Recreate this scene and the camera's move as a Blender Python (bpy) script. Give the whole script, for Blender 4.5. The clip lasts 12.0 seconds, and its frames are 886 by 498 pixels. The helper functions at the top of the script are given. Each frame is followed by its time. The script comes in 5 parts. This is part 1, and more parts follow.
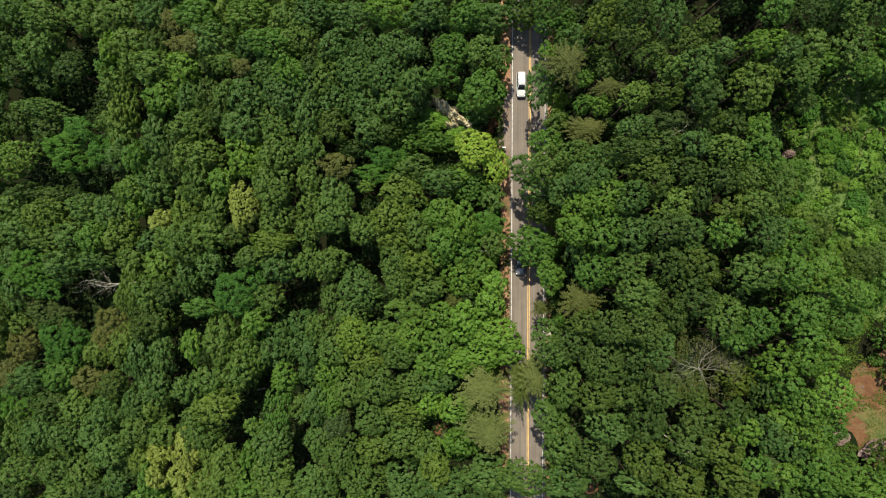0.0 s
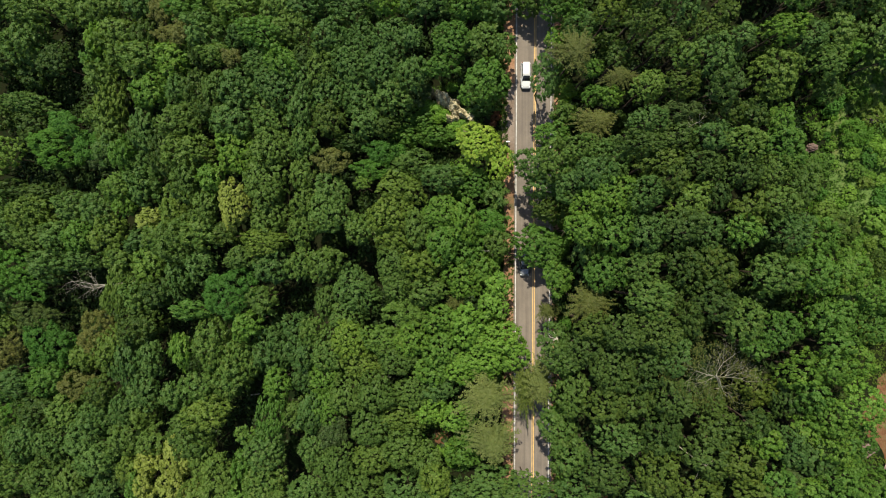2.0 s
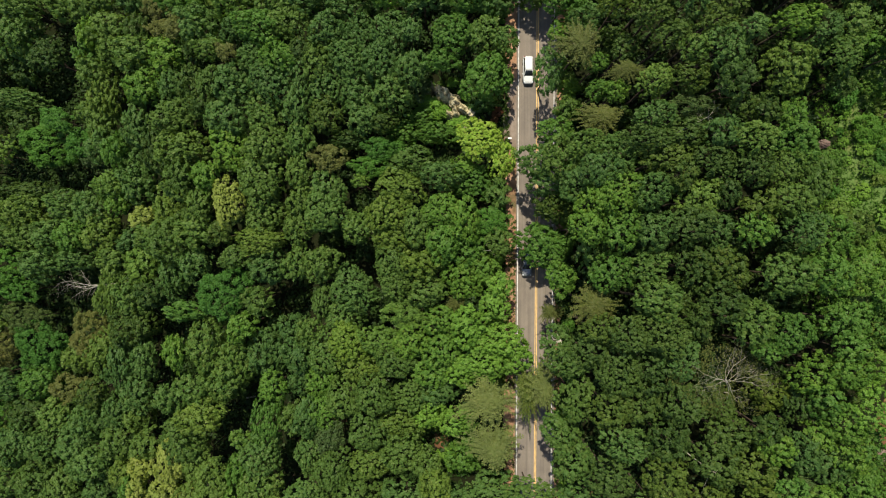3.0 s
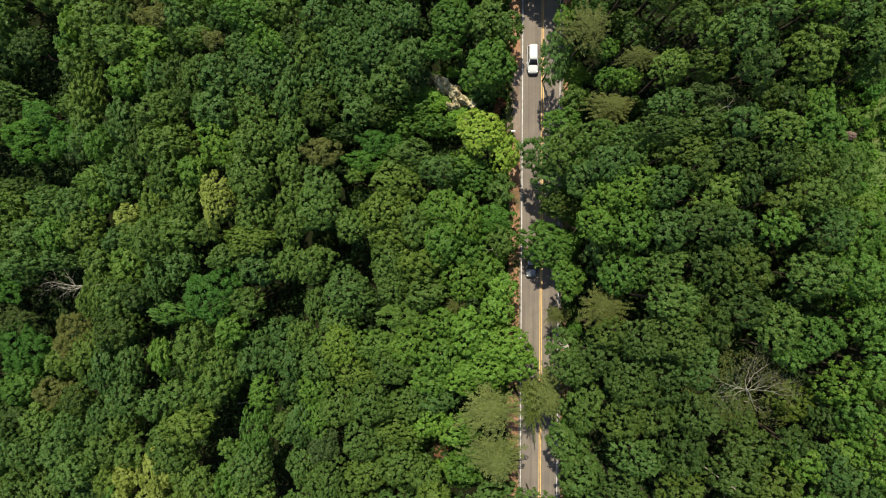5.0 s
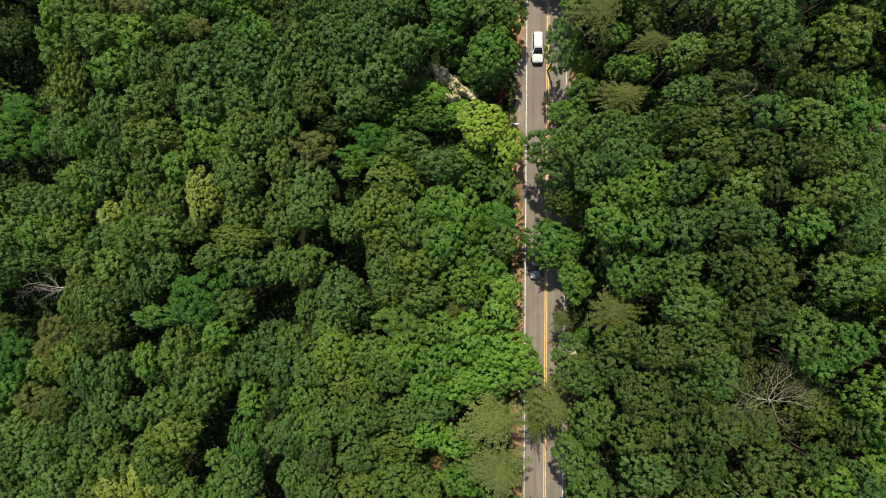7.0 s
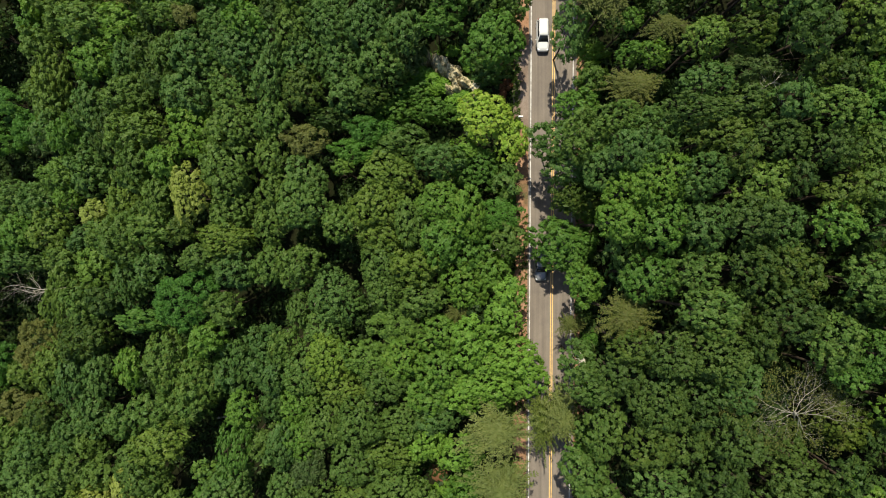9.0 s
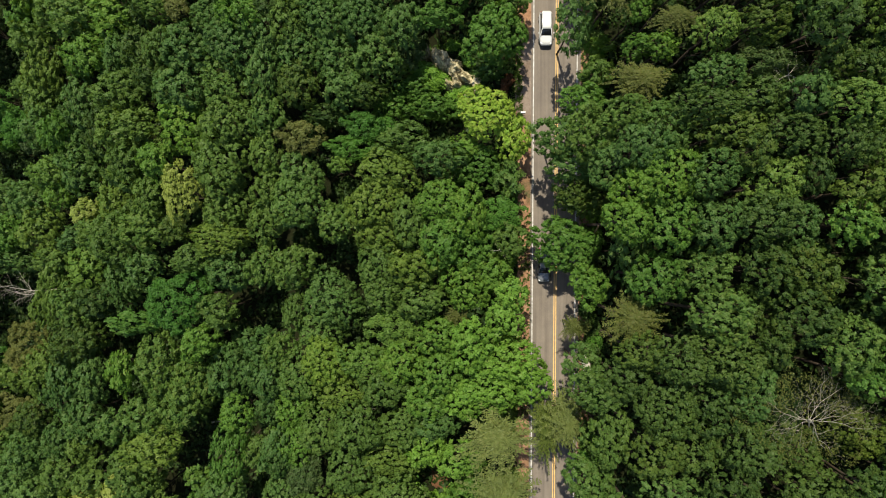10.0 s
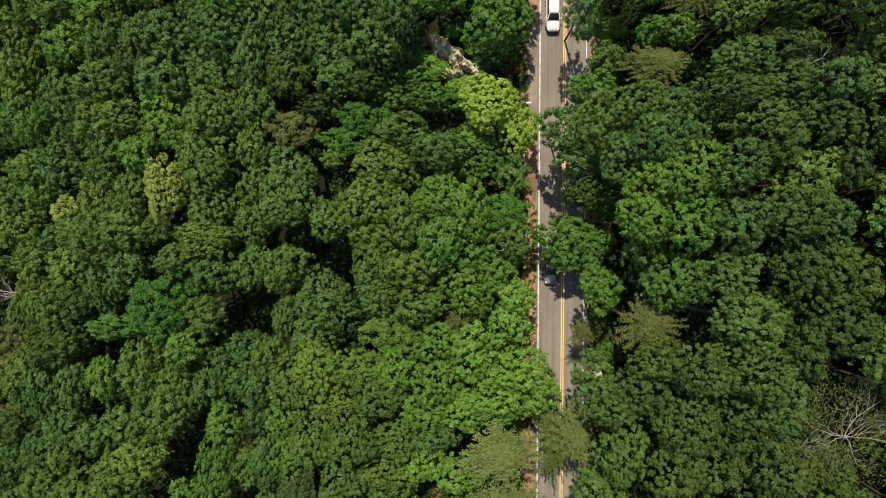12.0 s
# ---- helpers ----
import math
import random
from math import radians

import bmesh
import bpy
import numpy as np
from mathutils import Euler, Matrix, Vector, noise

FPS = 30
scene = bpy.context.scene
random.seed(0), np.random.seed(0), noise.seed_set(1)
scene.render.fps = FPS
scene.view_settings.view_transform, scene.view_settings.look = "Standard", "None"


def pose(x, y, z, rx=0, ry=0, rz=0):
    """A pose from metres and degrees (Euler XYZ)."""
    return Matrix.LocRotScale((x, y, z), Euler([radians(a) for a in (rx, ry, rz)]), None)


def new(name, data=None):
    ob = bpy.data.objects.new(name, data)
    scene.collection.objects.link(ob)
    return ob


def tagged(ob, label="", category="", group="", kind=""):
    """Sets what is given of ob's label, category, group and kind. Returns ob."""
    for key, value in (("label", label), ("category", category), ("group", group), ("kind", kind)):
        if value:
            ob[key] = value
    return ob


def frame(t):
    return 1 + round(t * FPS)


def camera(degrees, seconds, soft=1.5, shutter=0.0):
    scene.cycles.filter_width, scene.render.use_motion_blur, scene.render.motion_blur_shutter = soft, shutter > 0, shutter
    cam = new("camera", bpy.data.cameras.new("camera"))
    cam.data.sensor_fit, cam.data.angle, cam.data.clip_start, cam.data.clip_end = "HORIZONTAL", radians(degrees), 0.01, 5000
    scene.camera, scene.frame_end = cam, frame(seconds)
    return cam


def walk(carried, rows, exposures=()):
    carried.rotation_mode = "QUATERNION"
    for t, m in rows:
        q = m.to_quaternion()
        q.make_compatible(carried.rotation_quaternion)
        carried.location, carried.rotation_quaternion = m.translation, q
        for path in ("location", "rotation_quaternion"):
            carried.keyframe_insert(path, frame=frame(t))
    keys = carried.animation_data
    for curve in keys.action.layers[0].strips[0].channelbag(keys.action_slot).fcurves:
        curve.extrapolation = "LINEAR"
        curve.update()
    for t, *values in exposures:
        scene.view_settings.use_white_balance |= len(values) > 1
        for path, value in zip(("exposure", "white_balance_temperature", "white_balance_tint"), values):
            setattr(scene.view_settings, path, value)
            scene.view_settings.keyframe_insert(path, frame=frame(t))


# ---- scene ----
cam = camera(70.0, 12.0, 1.05)
METRES, EYE, TILT, LEAN, TURN = 34.3, 118.0, -90.0, 0.0, 0.0
ROWS = [
    (0.0, 0.0, 0.0, 0.0, 0.0, 0.0, -0.0),
    (0.5, 0.0001, 0.043, 0.0001, 0.01, -0.02, -0.01),
    (1.0, 0.0007, 0.0863, 0.0011, 0.02, -0.05, -0.0),
    (1.5, 0.0001, 0.1291, 0.0023, 0.04, -0.06, 0.01),
    (2.0, -0.0004, 0.1719, 0.0033, 0.05, -0.09, 0.01),
    (2.5, -0.0006, 0.2149, 0.0026, 0.06, -0.11, 0.01),
    (3.0, -0.0003, 0.2576, 0.0015, 0.06, -0.12, 0.0),
    (5.0, 0.0044, 0.4269, 0.0002, 0.11, -0.21, -0.0),
    (5.5, 0.006, 0.4688, 0.0002, 0.12, -0.23, -0.01),
    (6.0, 0.0073, 0.5106, 0.0006, 0.12, -0.24, -0.01),
    (6.5, 0.0088, 0.5521, 0.001, 0.12, -0.25, -0.01),
    (7.0, 0.0101, 0.5934, 0.0019, 0.14, -0.26, -0.0),
    (9.0, 0.015, 0.7565, 0.0052, 0.18, -0.31, 0.02),
    (9.5, 0.0162, 0.7967, 0.0062, 0.2, -0.32, 0.03),
    (10.0, 0.0176, 0.8372, 0.0067, 0.23, -0.32, 0.04),
    (10.5, 0.0178, 0.8777, 0.007, 0.24, -0.34, 0.04),
    (11.0, 0.0179, 0.918, 0.0064, 0.26, -0.35, 0.03),
    (11.5, 0.0177, 0.9587, 0.0068, 0.27, -0.36, 0.02),
    (12.0, 0.0179, 0.9995, 0.0069, 0.28, -0.37, 0.03),
]
walk(cam, [(t, pose(0, 0, EYE, TILT, LEAN, TURN) @ pose(METRES * x * 0.7, METRES * y, METRES * z * 0.7, 90 + pitch * 0.7, roll, yaw * 0.7)) for t, x, y, z, yaw, pitch, roll in ROWS])

# world and sun: a clear early-afternoon sky, the sun high over the far end of the road
SUN = Vector((-0.12, 0.44, 0.89)).normalized()
world = bpy.data.worlds.new("sky")
scene.world = world
world.use_nodes = True
wn = world.node_tree
sky = wn.nodes.new("ShaderNodeTexSky")
sky.sky_type, sky.sun_disc = "NISHITA", False
sky.sun_elevation, sky.sun_rotation = math.asin(SUN.z), math.atan2(SUN.x, SUN.y)
wn.links.new(sky.outputs[0], wn.nodes["Background"].inputs[0])
wn.nodes["Background"].inputs[1].default_value = 0.119
lamp = bpy.data.lights.new("sun", "SUN")
lamp.energy, lamp.angle, lamp.color = 4.1, radians(0.53), (1.0, 0.94, 0.765)
sun = new("sun", lamp)
sun.matrix_world = Matrix.Translation((0, 0, 200)) @ SUN.to_track_quat("Z", "Y").to_matrix().to_4x4()
scene.view_settings.exposure = 0.75


# ---- materials ----
def mat(name):
    m = bpy.data.materials.new(name)
    m.use_nodes = True
    m.node_tree.nodes.clear()
    return m, m.node_tree.nodes, m.node_tree.links


def node(nodes, kind, **values):
    n = nodes.new(kind)
    for key, value in values.items():
        n.inputs[key.replace("_", " ")].default_value = value
    return n


def ramp(nodes, links, source, *stops):
    r = nodes.new("ShaderNodeValToRGB")
    while len(r.color_ramp.elements) < len(stops):
        r.color_ramp.elements.new(0.5)
    for e, (at, c) in zip(r.color_ramp.elements, stops):
        e.position, e.color = at, (*c, 1)
    links.new(source, r.inputs[0])
    return r.outputs[0]


def mixed(nodes, links, fac, a, b, kind="MIX"):
    n = nodes.new("ShaderNodeMix")
    n.data_type, n.blend_type = "RGBA", kind
    for slot, v in ((0, fac), (6, a), (7, b)):
        if hasattr(v, "links"):
            links.new(v, n.inputs[slot])
        else:
            n.inputs[slot].default_value = v if slot == 0 else (*v, 1)
    return n.outputs[2]


def noised(nodes, links, scale, detail=4.0, rough=0.55):
    co = nodes.new("ShaderNodeTexCoord")
    n = node(nodes, "ShaderNodeTexNoise", Scale=scale, Detail=detail, Roughness=rough)
    links.new(co.outputs["Object"], n.inputs["Vector"])
    return n.outputs[0]


def leaf_material(name, dark, light, tint, through_colour, rough=0.52, vary=1.0):
    """Leaves: each spray and each tree a little different; light comes through them."""
    m, n, l = mat(name)
    isl = n.new("ShaderNodeNewGeometry").outputs["Random Per Island"]
    obj = n.new("ShaderNodeObjectInfo").outputs["Random"]
    col = ramp(n, l, isl, (0.0, dark), (0.75, light), (1.0, tint))
    patch = noised(n, l, 0.45, 2.0)
    shade = ramp(n, l, patch, (0.3, (0.82, 0.84, 0.82)), (0.7, (1.12, 1.10, 1.08)))
    col = mixed(n, l, 1.0, col, shade, "MULTIPLY")
    own = ramp(n, l, obj, *[(at, tuple(1 + vary * d for d in c)) for at, c in ((0.0, (-0.22, -0.17, -0.15)), (0.5, (-0.02, -0.01, -0.02)), (1.0, (0.20, 0.10, -0.12)))])
    col = mixed(n, l, 1.0, col, own, "MULTIPLY")
    b = node(n, "ShaderNodeBsdfPrincipled", Roughness=rough)
    b.inputs["Specular IOR Level"].default_value = 0.14
    l.new(col, b.inputs["Base Color"])
    t = n.new("ShaderNodeBsdfTranslucent")
    l.new(mixed(n, l, 1.0, col, through_colour, "MULTIPLY"), t.inputs[0])
    mix = node(n, "ShaderNodeMixShader", Fac=0.34)
    l.new(b.outputs[0], mix.inputs[1])
    l.new(t.outputs[0], mix.inputs[2])
    out = n.new("ShaderNodeOutputMaterial")
    l.new(mix.outputs[0], out.inputs[0])
    return m


def surface(name, stops, scale, rough=0.85, bump=0.3, fine=6.0, fine_amount=0.35, metal=0.0, spec=0.3):
    """A rough surface: large patches by a ramp, a finer grain over it, and relief."""
    m, n, l = mat(name)
    col = ramp(n, l, noised(n, l, scale, 6.0, 0.6), *stops)
    grain = noised(n, l, scale * fine, 5.0, 0.7)
    g = ramp(n, l, grain, (0.25, (1 - fine_amount,) * 3), (0.75, (1 + fine_amount,) * 3))
    col = mixed(n, l, 1.0, col, g, "MULTIPLY")
    b = node(n, "ShaderNodeBsdfPrincipled", Roughness=rough, Metallic=metal)
    b.inputs["Specular IOR Level"].default_value = spec
    l.new(col, b.inputs["Base Color"])
    if bump:
        bp = node(n, "ShaderNodeBump", Strength=bump, Distance=0.1)
        l.new(grain, bp.inputs["Height"])
        l.new(bp.outputs[0], b.inputs["Normal"])
    out = n.new("ShaderNodeOutputMaterial")
    l.new(b.outputs[0], out.inputs[0])
    return m


OAK = leaf_material("oak leaves", (0.055, 0.115, 0.026), (0.083, 0.148, 0.035), (0.092, 0.139, 0.037), (1.500, 1.500, 0.390))
DEEP = leaf_material("deep olive green leaves", (0.052, 0.093, 0.021), (0.074, 0.120, 0.024), (0.081, 0.116, 0.028), (1.500, 1.500, 0.390), vary=1.5)
# canopy shade put into the leaf colour, for undergrowth and young trees
SHADED_FERN = leaf_material("fern and sapling leaves darkened for shade", (0.022, 0.047, 0.011), (0.032, 0.061, 0.014), (0.037, 0.060, 0.015), (1.400, 1.400, 0.390))
DARK_OAK = leaf_material("dark oak leaves", (0.039, 0.076, 0.018), (0.057, 0.097, 0.019), (0.067, 0.094, 0.021), (1.500, 1.500, 0.390))
OLIVE = leaf_material("olive green leaves", (0.069, 0.125, 0.024), (0.098, 0.158, 0.031), (0.102, 0.150, 0.035), (1.600, 1.500, 0.390))
LIGHT_OAK = leaf_material("yellowish green leaves", (0.074, 0.141, 0.024), (0.106, 0.179, 0.030), (0.111, 0.170, 0.035), (1.600, 1.500, 0.390))
MAPLE = leaf_material("bright maple leaves", (0.063, 0.138, 0.021), (0.091, 0.177, 0.030), (0.102, 0.165, 0.031), (1.600, 1.600, 0.390))
FRESH = leaf_material("fresh green leaves", (0.052, 0.136, 0.019), (0.071, 0.166, 0.026), (0.077, 0.152, 0.029), (1.600, 1.600, 0.390))
BLUE = leaf_material("bluish green leaves", (0.072, 0.139, 0.031), (0.102, 0.174, 0.040), (0.106, 0.160, 0.039), (1.400, 1.500, 0.546))
RUSTY = leaf_material("brownish green leaves", (0.096, 0.114, 0.031), (0.124, 0.140, 0.037), (0.128, 0.126, 0.039), (1.500, 1.350, 0.390), vary=0.35)
PALE = leaf_material("pale yellow green leaves", (0.177, 0.225, 0.042), (0.210, 0.252, 0.055), (0.197, 0.222, 0.060), (1.500, 1.500, 0.390), vary=0.35)
LIME = leaf_material("yellow green leaves", (0.165, 0.285, 0.033), (0.225, 0.318, 0.045), (0.245, 0.290, 0.058), (1.600, 1.500, 0.312), vary=0.35)
GRASS_GREEN = leaf_material("light green leaves", (0.106, 0.208, 0.029), (0.142, 0.254, 0.037), (0.142, 0.224, 0.041), (1.6, 1.6, 0.4), vary=0.35)
BUSH = leaf_material("bright bush leaves", (0.100, 0.210, 0.027), (0.135, 0.260, 0.033), (0.138, 0.230, 0.037), (1.600, 1.500, 0.390), vary=0.35)
GREY = leaf_material("grey green leaves", (0.056, 0.098, 0.028), (0.075, 0.116, 0.035), (0.080, 0.102, 0.038), (1.400, 1.400, 0.468))
NEEDLE = leaf_material("pine needles", (0.110, 0.140, 0.036), (0.138, 0.166, 0.045), (0.150, 0.166, 0.052), (1.400, 1.300, 0.390), vary=0.3)
# a darker copy of the pine needles, holding shade in its colour
SHADED_NEEDLE = leaf_material("olive needles darkened for shade", (0.060, 0.090, 0.018), (0.095, 0.130, 0.026), (0.120, 0.145, 0.034), (1.400, 1.300, 0.390), vary=0.35)
BROWN_NEEDLE = leaf_material("olive brown needles", (0.072, 0.094, 0.020), (0.100, 0.117, 0.027), (0.114, 0.114, 0.034), (1.400, 1.300, 0.390), vary=0.35)
RED_LEAF = leaf_material("reddish brown leaves", (0.130, 0.055, 0.026), (0.180, 0.080, 0.038), (0.160, 0.100, 0.045), (1.4, 1.1, 0.5), vary=0.35)
BARK = surface("bark", ((0.3, (0.035, 0.027, 0.018)), (0.7, (0.065, 0.05, 0.036))), 2.0, 0.9, 0.6, spec=0.08)
DEAD = surface("bleached wood", ((0.3, (0.24, 0.215, 0.16)), (0.7, (0.42, 0.385, 0.30))), 2.0, 0.8, 0.3)
# litter colour taken near black, to hold the shade under the crowns
SHADED_FLOOR = surface("forest floor", ((0.3, (0.010, 0.010, 0.005)), (0.5, (0.013, 0.015, 0.006)), (0.7, (0.008, 0.016, 0.005))), 0.35, 0.95, 0.8, 14.0, 0.6, spec=0.03)
DIRT = surface("red dirt", ((0.3, (0.090, 0.038, 0.018)), (0.48, (0.130, 0.062, 0.027)), (0.6, (0.14, 0.084, 0.040)), (0.75, (0.080, 0.074, 0.025))), 0.6, 0.95, 0.6, 9.0, 0.4)
VERGE = surface("weedy verge", ((0.28, (0.06, 0.065, 0.024)), (0.40, (0.15, 0.090, 0.045)), (0.52, (0.26, 0.140, 0.078)), (0.76, (0.33, 0.205, 0.125))), 0.45, 0.95, 0.6, 12.0, 0.35)
MEADOW = surface("hillside turf", ((0.3, (0.05, 0.095, 0.02)), (0.5, (0.085, 0.135, 0.034)), (0.64, (0.115, 0.135, 0.042)), (0.78, (0.17, 0.125, 0.07))), 0.3, 0.95, 0.6, 14.0, 0.4, spec=0.1)
GRASSY = surface("trodden grass", ((0.3, (0.16, 0.095, 0.045)), (0.5, (0.12, 0.105, 0.035)), (0.7, (0.08, 0.10, 0.028))), 0.4, 0.95, 0.6, 12.0, 0.35)
GRAVEL = surface("tan gravel", ((0.3, (0.13, 0.088, 0.060)), (0.5, (0.18, 0.135, 0.105)), (0.7, (0.22, 0.175, 0.14))), 0.5, 0.95, 0.5, 16.0, 0.3)
ROCK = surface("pale rock", ((0.30, (0.08, 0.085, 0.035)), (0.42, (0.24, 0.20, 0.11)), (0.52, (0.50, 0.43, 0.26)), (0.75, (0.64, 0.57, 0.39))), 1.1, 0.9, 1.0, 5.0, 0.4)
ROCK_RED = surface("reddish rock", ((0.32, (0.085, 0.050, 0.040)), (0.5, (0.15, 0.100, 0.082)), (0.62, (0.22, 0.165, 0.14)), (0.78, (0.29, 0.24, 0.21))), 0.7, 0.85, 0.9, 7.0, 0.35)
WHITE_LINE = surface("white road paint", ((0.35, (0.30, 0.28, 0.26)), (0.6, (0.54, 0.52, 0.49))), 1.5, 0.7, 0.1, 8.0, 0.2)
YELLOW_LINE = surface("yellow road paint", ((0.35, (0.50, 0.31, 0.11)), (0.6, (0.70, 0.44, 0.15))), 1.5, 0.7, 0.1, 8.0, 0.2)
ASPHALT, an, al = mat("worn asphalt")
a_co = an.new("ShaderNodeTexCoord")
a_map = an.new("ShaderNodeMapping")
a_map.inputs["Scale"].default_value = (1.6, 0.03, 1.0)
al.new(a_co.outputs["Object"], a_map.inputs["Vector"])
a_long = node(an, "ShaderNodeTexNoise", Scale=1.3, Detail=3.0)
al.new(a_map.outputs[0], a_long.inputs["Vector"])
a_col = ramp(an, al, a_long.outputs[0], (0.3, (0.122, 0.100, 0.080)), (0.55, (0.154, 0.127, 0.102)), (0.75, (0.178, 0.150, 0.123)))
a_patch = ramp(an, al, noised(an, al, 0.5, 5.0, 0.6), (0.3, (0.85, 0.85, 0.86)), (0.7, (1.1, 1.09, 1.07)))
a_grain = ramp(an, al, noised(an, al, 30.0, 3.0, 0.7), (0.3, (0.8, 0.8, 0.8)), (0.7, (1.2, 1.2, 1.2)))
a_col = mixed(an, al, 1.0, mixed(an, al, 1.0, a_col, a_patch, "MULTIPLY"), a_grain, "MULTIPLY")
a_b = node(an, "ShaderNodeBsdfPrincipled", Roughness=0.85)
al.new(a_col, a_b.inputs["Base Color"])
al.new(a_b.outputs[0], an.new("ShaderNodeOutputMaterial").inputs[0])


# ---- mesh helpers ----
def mesh_of(name, verts, faces, material, smooth=False):
    me = bpy.data.meshes.new(name)
    me.from_pydata([tuple(v) for v in verts], [], faces)
    me.materials.append(material)
    if smooth:
        me.polygons.foreach_set("use_smooth", [True] * len(me.polygons))
    me.update()
    return me


def bm_mesh(name, bm, material, smooth=False):
    me = bpy.data.meshes.new(name)
    bm.to_mesh(me)
    bm.free()
    me.materials.append(material)
    if smooth:
        me.polygons.foreach_set("use_smooth", [True] * len(me.polygons))
    return me


def part(name, me, parent, label="", material=None, at=(0, 0, 0), scale=(1, 1, 1), turn=0.0):
    ob = new(name, me)
    ob.parent = parent
    ob.location, ob.scale, ob.rotation_euler = at, scale, (0, 0, turn)
    if material:
        ob.material_slots[0].link = "OBJECT"
        ob.material_slots[0].material = material
    return tagged(ob, label)


def tube(verts, faces, a, b, ra, rb, sides=7):
    """A tapered limb from a to b, added to verts and faces."""
    a, b = Vector(a), Vector(b)
    w = (b - a).normalized()
    u = w.orthogonal().normalized()
    v = w.cross(u)
    k = len(verts)
    for c, r in ((a, ra), (b, rb)):
        for i in range(sides):
            s = 2 * math.pi * i / sides
            verts.append(c + u * (r * math.cos(s)) + v * (r * math.sin(s)))
    for i in range(sides):
        j = (i + 1) % sides
        faces.append((k + i, k + j, k + sides + j, k + sides + i))
    faces.append(tuple(k + sides + i for i in range(sides)))


# ---- the ground: a mountainside with the road cut into it ----
G_X = (-900, -140, -100, -80, -60, -40, -20, -8, 2, 8.2, 9.6, 21.0, 24.5, 30, 40, 50, 60, 72, 120, 900)
G_Z = (-150, -64, -49, -44, -36, -26.5, -18, -11.5, -5, -0.6, 0, 0, 1.2, 5.0, 10, 14.5, 18, 21, 38, 140)


def road_z(y):
    return 2.5 * math.tanh(y / 50)


def ground(x, y):
    z = float(np.interp(x, G_X, G_Z))
    away = max(0.0, min(1.0, max(8.0 - x, x - 23.0) / 6))
    z += away * (1.2 * noise.noise((x * 0.06, y * 0.06, 3.1)) + 0.35 * noise.noise((x * 0.3, y * 0.3, 7.7)))
    return z + road_z(y)


def spread(lo, hi, fine_lo, fine_hi, step, outer):
    left = [fine_lo - (fine_lo - lo) * (i / outer) ** 2 for i in range(outer, 0, -1)]
    right = [fine_hi + (hi - fine_hi) * (i / outer) ** 2 for i in range(1, outer + 1)]
    n = int(round((fine_hi - fine_lo) / step))
    return left + [fine_lo + (fine_hi - fine_lo) * i / n for i in range(n + 1)] + right


gx = spread(-2500, 2500, -120, 90, 1.5, 24)
gx = sorted(set(gx + [8.2, 9.6, 12.0, 14.0, 16.0, 18.0, 20.0, 21.0]))
gy = spread(-2500, 2500, -80, 80, 1.6, 24)
g_v = [(x, y, ground(x, y) - (0.06 if 9.6 <= x <= 21.0 else 0.0)) for y in gy for x in gx]
nx = len(gx)
g_f = [(j * nx + i, j * nx + i + 1, (j + 1) * nx + i + 1, (j + 1) * nx + i) for j in range(len(gy) - 1) for i in range(nx - 1)]
tagged(new("ground", mesh_of("ground", g_v, g_f, SHADED_FLOOR, True)), "steep forest floor of leaf litter and soil, coloured dark for shade", "ground", kind="structure")


def strip(name, x0, x1, lift, material, label, category, wobble0=0.0, wobble1=0.0, seed=0.0, y0=-400.0, y1=400.0, step=2.0):
    """A lengthwise strip of the road bed, a slab of its own thickness with uneven sides."""
    n = int((y1 - y0) / step)
    v, f = [], []
    for i in range(n + 1):
        y = y0 + (y1 - y0) * i / n
        a = x0 + wobble0 * noise.noise((seed, y * 0.25, 0.0)) + wobble0 * 0.5 * noise.noise((seed, y * 1.1, 4.0))
        b = x1 + wobble1 * noise.noise((seed + 9, y * 0.25, 0.0)) + wobble1 * 0.5 * noise.noise((seed + 9, y * 1.1, 4.0))
        z = road_z(y) + lift
        v += [(a, y, z - 0.2), (a, y, z), (b, y, z), (b, y, z - 0.2)]
    for i in range(n):
        k = 4 * i
        for s in range(3):
            f.append((k + s, k + s + 1, k + s + 5, k + s + 4))
    return tagged(new(name, mesh_of(name, v, f, material)), label, category, kind="structure")


strip("road", 12.45, 19.35, 0.0, ASPHALT, "straight two-lane road of worn grey asphalt", "road", 0.06, 0.06, 1.0)
strip("verge_left", 10.5, 12.5, -0.025, VERGE, "verge of tan dirt and weeds beside the asphalt", "verge", 0.5, 0.0, 3.0)
strip("verge_right", 19.3, 21.2, -0.025, VERGE, "narrow verge of tan dirt and weeds", "verge", 0.0, 0.4, 5.0)
strip("gravel_bay", 10.3, 12.46, -0.012, GRAVEL, "tan gravel lay-by beside the road", "lay-by", 0.7, 0.0, 8.0, 17.0, 29.0, 0.8)
strip("edge_line_left", 12.72, 12.87, 0.006, WHITE_LINE, "worn white painted edge line", "road marking", 0.02, 0.02, 2.0)
strip("edge_line_right", 18.78, 18.92, 0.006, WHITE_LINE, "worn white painted edge line", "road marking", 0.02, 0.02, 6.0)
strip("centre_line_left", 15.83, 15.95, 0.006, YELLOW_LINE, "yellow painted centre line", "road marking", 0.02, 0.02, 4.0)
strip("centre_line_right", 16.10, 16.22, 0.006, YELLOW_LINE, "yellow painted centre line", "road marking", 0.02, 0.02, 7.0)


